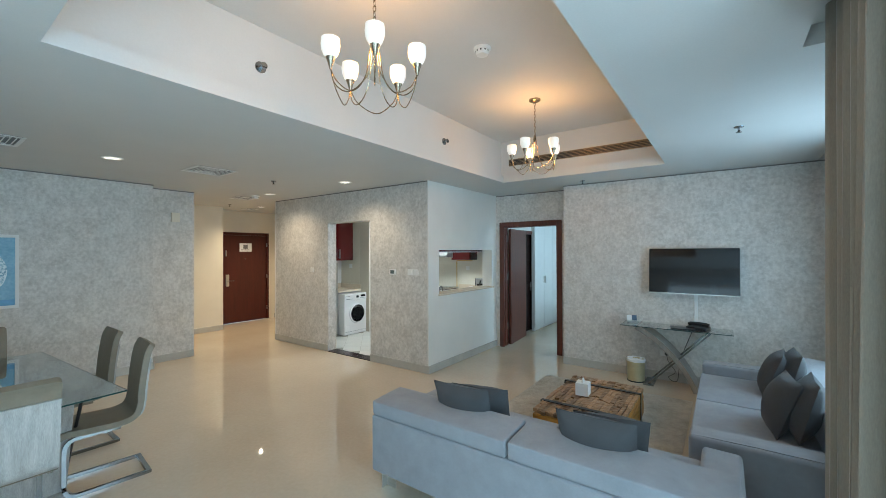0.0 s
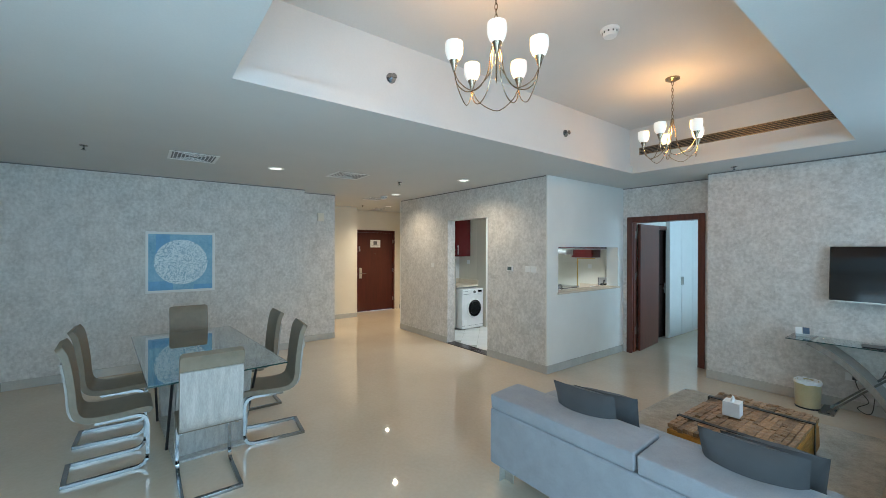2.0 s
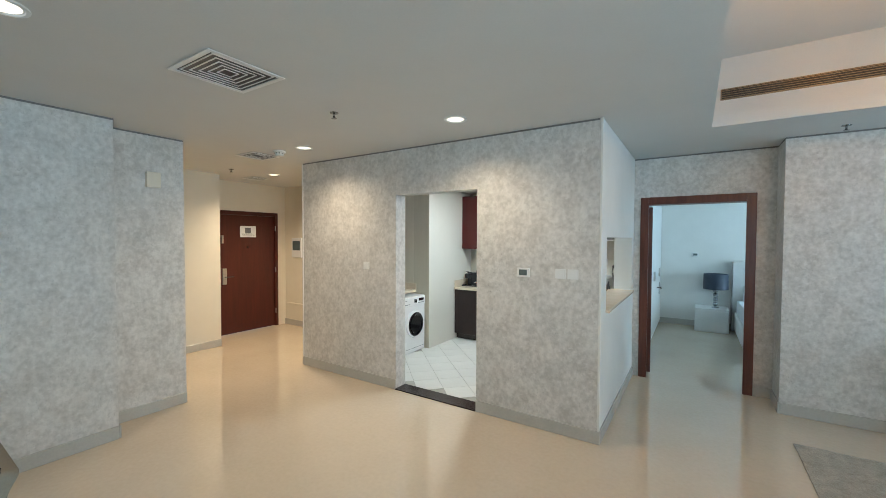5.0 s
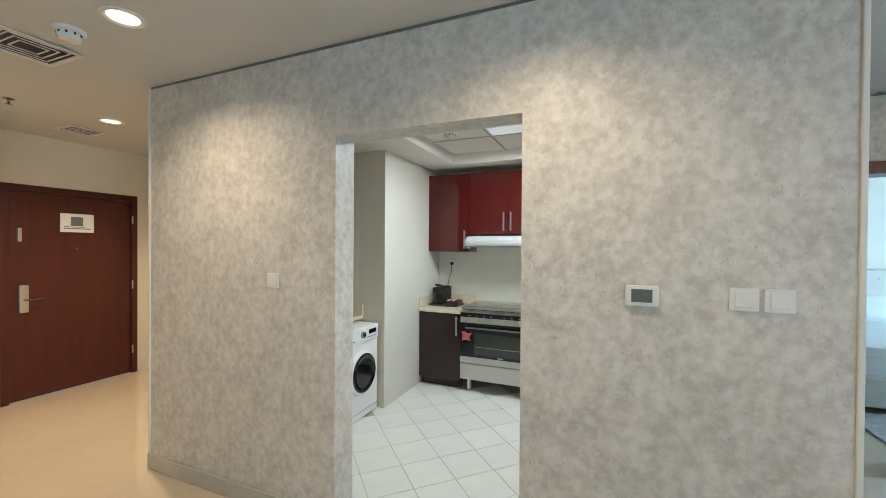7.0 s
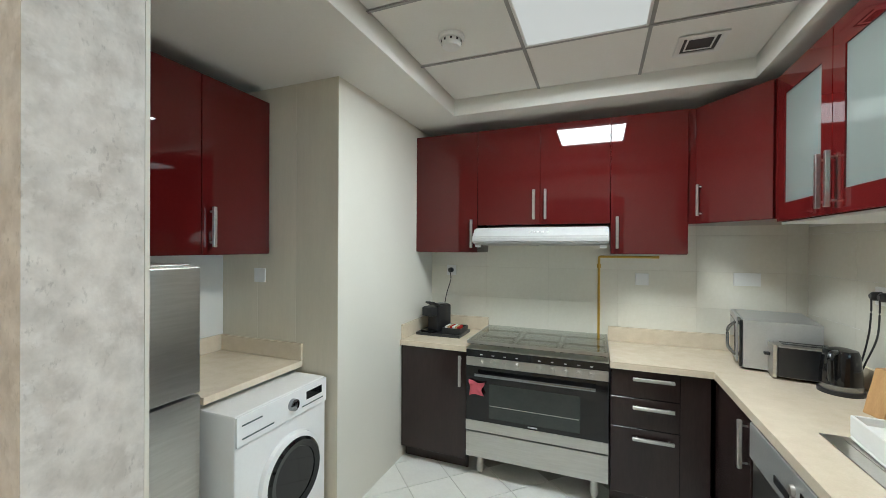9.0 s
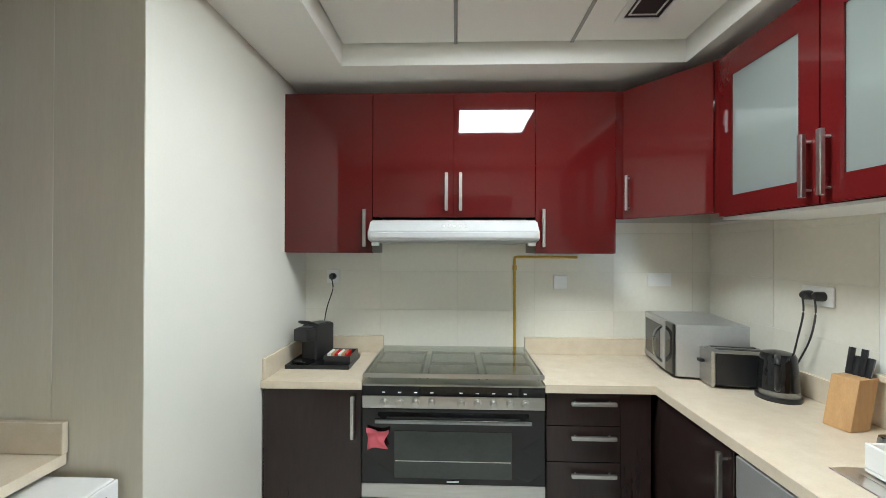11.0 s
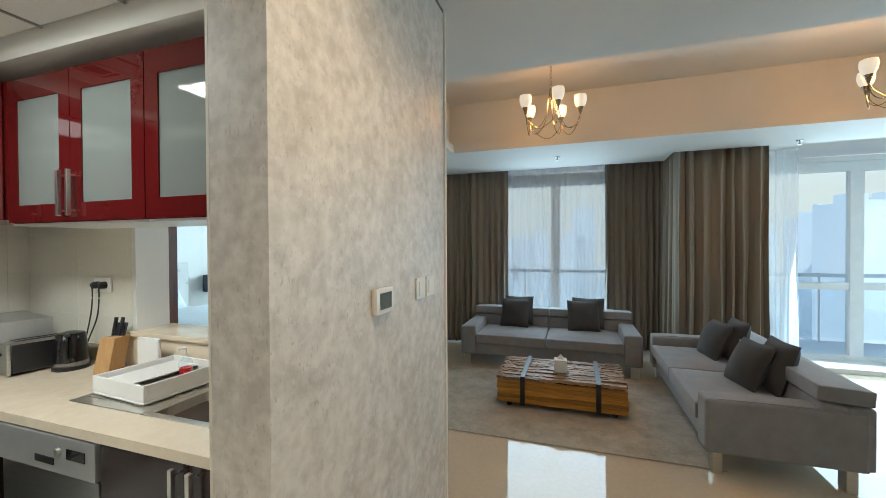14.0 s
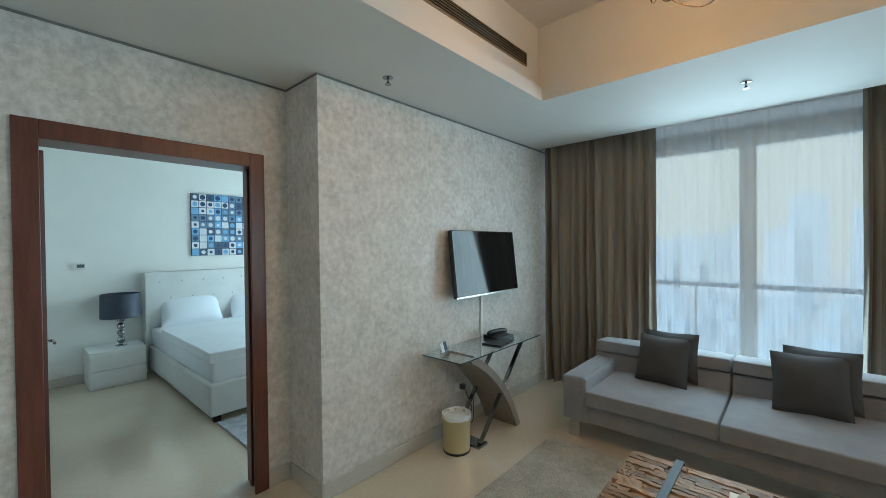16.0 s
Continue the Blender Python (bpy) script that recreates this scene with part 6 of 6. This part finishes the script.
part("drip_tray", boxes((-0.05, -0.12, 0.0, 0.05, -0.04, 0.02), bevel=0.004), GLOSSBLACK, coffee)
part("lever", tube(bmesh.new(), smooth_line(((-0.04, 0.0, 0.21), (-0.04, -0.07, 0.235), (0.04, -0.07, 0.235), (0.04, 0.0, 0.21))), 0.008), BLACK, coffee)
caps = thing("capsule_box", -5.52, 7.17, 0.901, 0, "open black box of coffee capsules and sachets", "capsule box")
part("box", boxes((-0.075, -0.09, 0, 0.075, 0.09, 0.006), (-0.075, -0.09, 0.006, -0.07, 0.09, 0.055), (0.07, -0.09, 0.006, 0.075, 0.09, 0.055), (-0.07, -0.09, 0.006, 0.07, -0.085, 0.055), (-0.07, 0.085, 0.006, 0.07, 0.09, 0.055)), BLACK, caps)
for k in range(6):
    part("sachet", boxes((-0.06 + 0.02 * k, -0.07, 0.006, -0.045 + 0.02 * k, 0.03, 0.065)), (PAPER, BEECH, REDSOAP)[k % 3], caps)


def wall_socket(x, y, z, turn, label, wide=0.043, plugs=()):
    s = thing("power_socket", x, y, z, turn, label, "socket", "kitchen sockets")
    part("plate", boxes((-wide, -0.01, -0.043, wide, 0.0, 0.043), bevel=0.003), WHITE, s)
    for k, px in enumerate(plugs):
        part("plug", lathe(bmesh.new(), ((0.022, 0), (0.021, 0.03), (0.012, 0.04)), (0, 0, 0), 14), BLACK, s).matrix_basis = pose(px, -0.01, 0, 90)
        part("cord", tube(bmesh.new(), smooth_line(((px, -0.045, -0.005), (px + 0.01, -0.05, -0.08), (px - 0.03, -0.04, -0.2), (px - 0.05 - 0.03 * k, -0.06, -0.34), (px - 0.07, -0.1, -0.46))), 0.004, 6), BLACK if not k else KNOB, s)
    return s


wall_socket(-5.65, 7.432, 1.385, 0, "white socket with a black plug and hanging cord", plugs=(0,))
wall_socket(-4.18, 7.432, 1.355, 0, "white cooker isolator switch")
wall_socket(-3.555, 7.432, 1.375, 0, "white double socket on the tiles", wide=0.075)
wall_socket(-3.238, 6.68, 1.36, -90, "white double socket with two black plugs", wide=0.075, plugs=(-0.03, 0.03))
wall_socket(-6.41, 6.092, 1.40, 0, "white socket above the nook worktop")

nook = thing("nook_worktop", 0, 0, 0, 0, "cream quartz worktop over the laundry nook", "worktop")
part("slab", boxes((-6.735, 5.47, 0.875, -6.08, 6.09, 0.91), bevel=0.003), QUARTZ, nook)
part("upstand", boxes((-6.735, 6.075, 0.91, -6.08, 6.095, 1.01), (-6.735, 5.47, 0.91, -6.72, 6.075, 1.01), bevel=0.002, seg=1), QUARTZ, nook)
washer = thing("washing_machine", -5.90, 5.775, 0, 0, "white front-loading washing machine", "washing machine")
part("cabinet", boxes((-0.60, -0.298, 0.015, -0.002, 0.298, 0.85), bevel=0.012), ENAMEL, washer)
part("control_panel", boxes((-0.004, -0.294, 0.715, 0.008, 0.294, 0.845), bevel=0.004), ENAMEL, washer)


def disc(name, profile, y, z, mat, parent, label="", x=0.0):
    ob = part(name, lathe(bmesh.new(), profile, (0, 0, 0), 40), mat, parent, label)
    ob.matrix_basis = pose(x, y, z, 0, 90, 0)
    return ob


ring = disc("door_ring", ((0.205, 0), (0.20, 0.02), (0.175, 0.03), (0.17, 0.02)), 0.03, 0.44, ENAMEL, washer)
disc("door_rim", ((0.178, 0.0), (0.178, 0.034), (0.165, 0.044), (0.135, 0.036), (0.13, 0.02)), 0.03, 0.44, GLOSSBLACK, washer, "black door ring")
disc("door_glass", ((0.132, 0.02), (0.11, 0.0), (0.06, -0.02), (0.0, -0.025)), 0.03, 0.44, GLOSSBLACK, washer, "dark glass porthole", 0.012)
disc("dial", ((0.03, 0), (0.029, 0.02), (0.022, 0.024), (0.002, 0.025)), 0.03, 0.785, CHROME, washer, "", 0.008)
part("display", boxes((0.008, 0.13, 0.775, 0.0105, 0.25, 0.815)), GLOSSBLACK, washer)
part("drawer_line", boxes((0.008, -0.27, 0.742, 0.0105, -0.09, 0.748), (0.008, -0.27, 0.80, 0.0105, -0.16, 0.806), (0.008, 0.10, 0.745, 0.0105, 0.26, 0.750)), LCD, washer)
part("sticker", boxes((-0.002, -0.26, 0.10, -0.0008, -0.16, 0.20)), PAPER, washer)
part("kick_line", boxes((-0.002, -0.29, 0.075, -0.0008, 0.29, 0.079)), LCD, washer)
fridge = thing("refrigerator", -6.03, 5.09, 0, 0, "tall stainless steel refrigerator beside the doorway", "refrigerator")
part("cabinet", boxes((-0.68, -0.33, 0.02, -0.06, 0.33, 1.50), bevel=0.006), STEEL, fridge)
for z0, z1 in ((0.05, 0.95), (0.96, 1.49)):
    d = part("door", boxes((-0.058, -0.33, z0, 0.0, 0.33, z1), bevel=0.008), STEEL, fridge)
    part("handle", boxes((0.02, -0.28, z0 + 0.15, 0.035, -0.265, z0 + 0.5), (0.0, -0.28, z0 + 0.16, 0.02, -0.265, z0 + 0.18), (0.0, -0.28, z0 + 0.47, 0.02, -0.265, z0 + 0.49)), CHROME, d)

panel = thing("ceiling_light_panel", -4.55, 6.0925, 2.655, 0, "square lit ceiling light panel", "light panel")
part("frame", boxes((-0.295, -0.285, -0.006, 0.295, -0.272, 0.012), (-0.295, 0.272, -0.006, 0.295, 0.285, 0.012), (-0.295, -0.272, -0.006, -0.282, 0.272, 0.012), (0.282, -0.272, -0.006, 0.295, 0.272, 0.012)), WHITE, panel)
part("diffuser", boxes((-0.282, -0.272, -0.003, 0.282, 0.272, 0.005)), PANELGLOW, panel, "glowing opal diffuser")
diffuser(-3.99, 6.66, 2.655, 0.11)

# ---- tiles, last ----
def slab_mesh(name, wide, high, thick, mat):
    return mesh_of(name, boxes((-wide / 2, -thick, -high / 2, wide / 2, 0, high / 2), bevel=0.0015, seg=1), mat)


def tile_wall(parent, m, length, z0, z1, wide, high, keep=None, mat=None):
    """Tiles on a wall whose left end stands at m, x along the wall; cut tiles at the ends."""
    cache, z = {}, z0
    while z < z1 - 0.02:
        h, x = min(high, z1 - z), 0.0
        while x < length - 0.02:
            w = min(wide, length - x)
            key = (round(w, 3), round(h, 3))
            if keep is None or keep(x + w / 2, z + h / 2):
                if key not in cache:
                    cache[key] = slab_mesh("tile", w - 0.0014, h - 0.0014, 0.002, mat or WTILE)
                ob = new("tile", cache[key])
                ob.parent, ob.matrix_basis = parent, m @ pose(x + w / 2, 0, z + h / 2)
            x += wide
        z += high


back = bpy.data.objects["wall_kitchen_back"]
tile_wall(back, pose(-5.84, 7.44, 0), 2.61, 0.92, 2.54, 0.50, 0.25)
col = bpy.data.objects["wall_kitchen_column"]
tile_wall(col, pose(-6.74, 6.10, 0), 0.90, 0.0, 2.54, 0.30, 2.6, None, NTILE)
hatch = bpy.data.objects["wall_serving_hatch"]
tile_wall(hatch, pose(-3.23, 7.436, 0, 0, 0, -90), 1.0, 0.92, 1.72, 0.50, 0.25)

kfloor = structure("floor_kitchen", boxes((-6.84, 4.71, -0.1, -3.2, 7.6, -0.004)), GROUT, "white diagonal floor tiles of the kitchen", "floor")
size, turn = 0.30, pose(-5.2, 5.5, 0, 0, 0, 45)
quad = slab_mesh("tile", size - 0.004, size - 0.004, 0.006, KTILE)
for i in range(-9, 10):
    for j in range(-9, 10):
        p = turn @ Vector((i * size, j * size, 0))
        if -6.0 < p.x < -3.7 and 4.75 < p.y < 7.0:
            ob = new("tile", quad)
            ob.parent, ob.matrix_basis = kfloor, pose(p.x, p.y, 0.0, 90, 0, 45) @ pose(0, 0.006, 0)
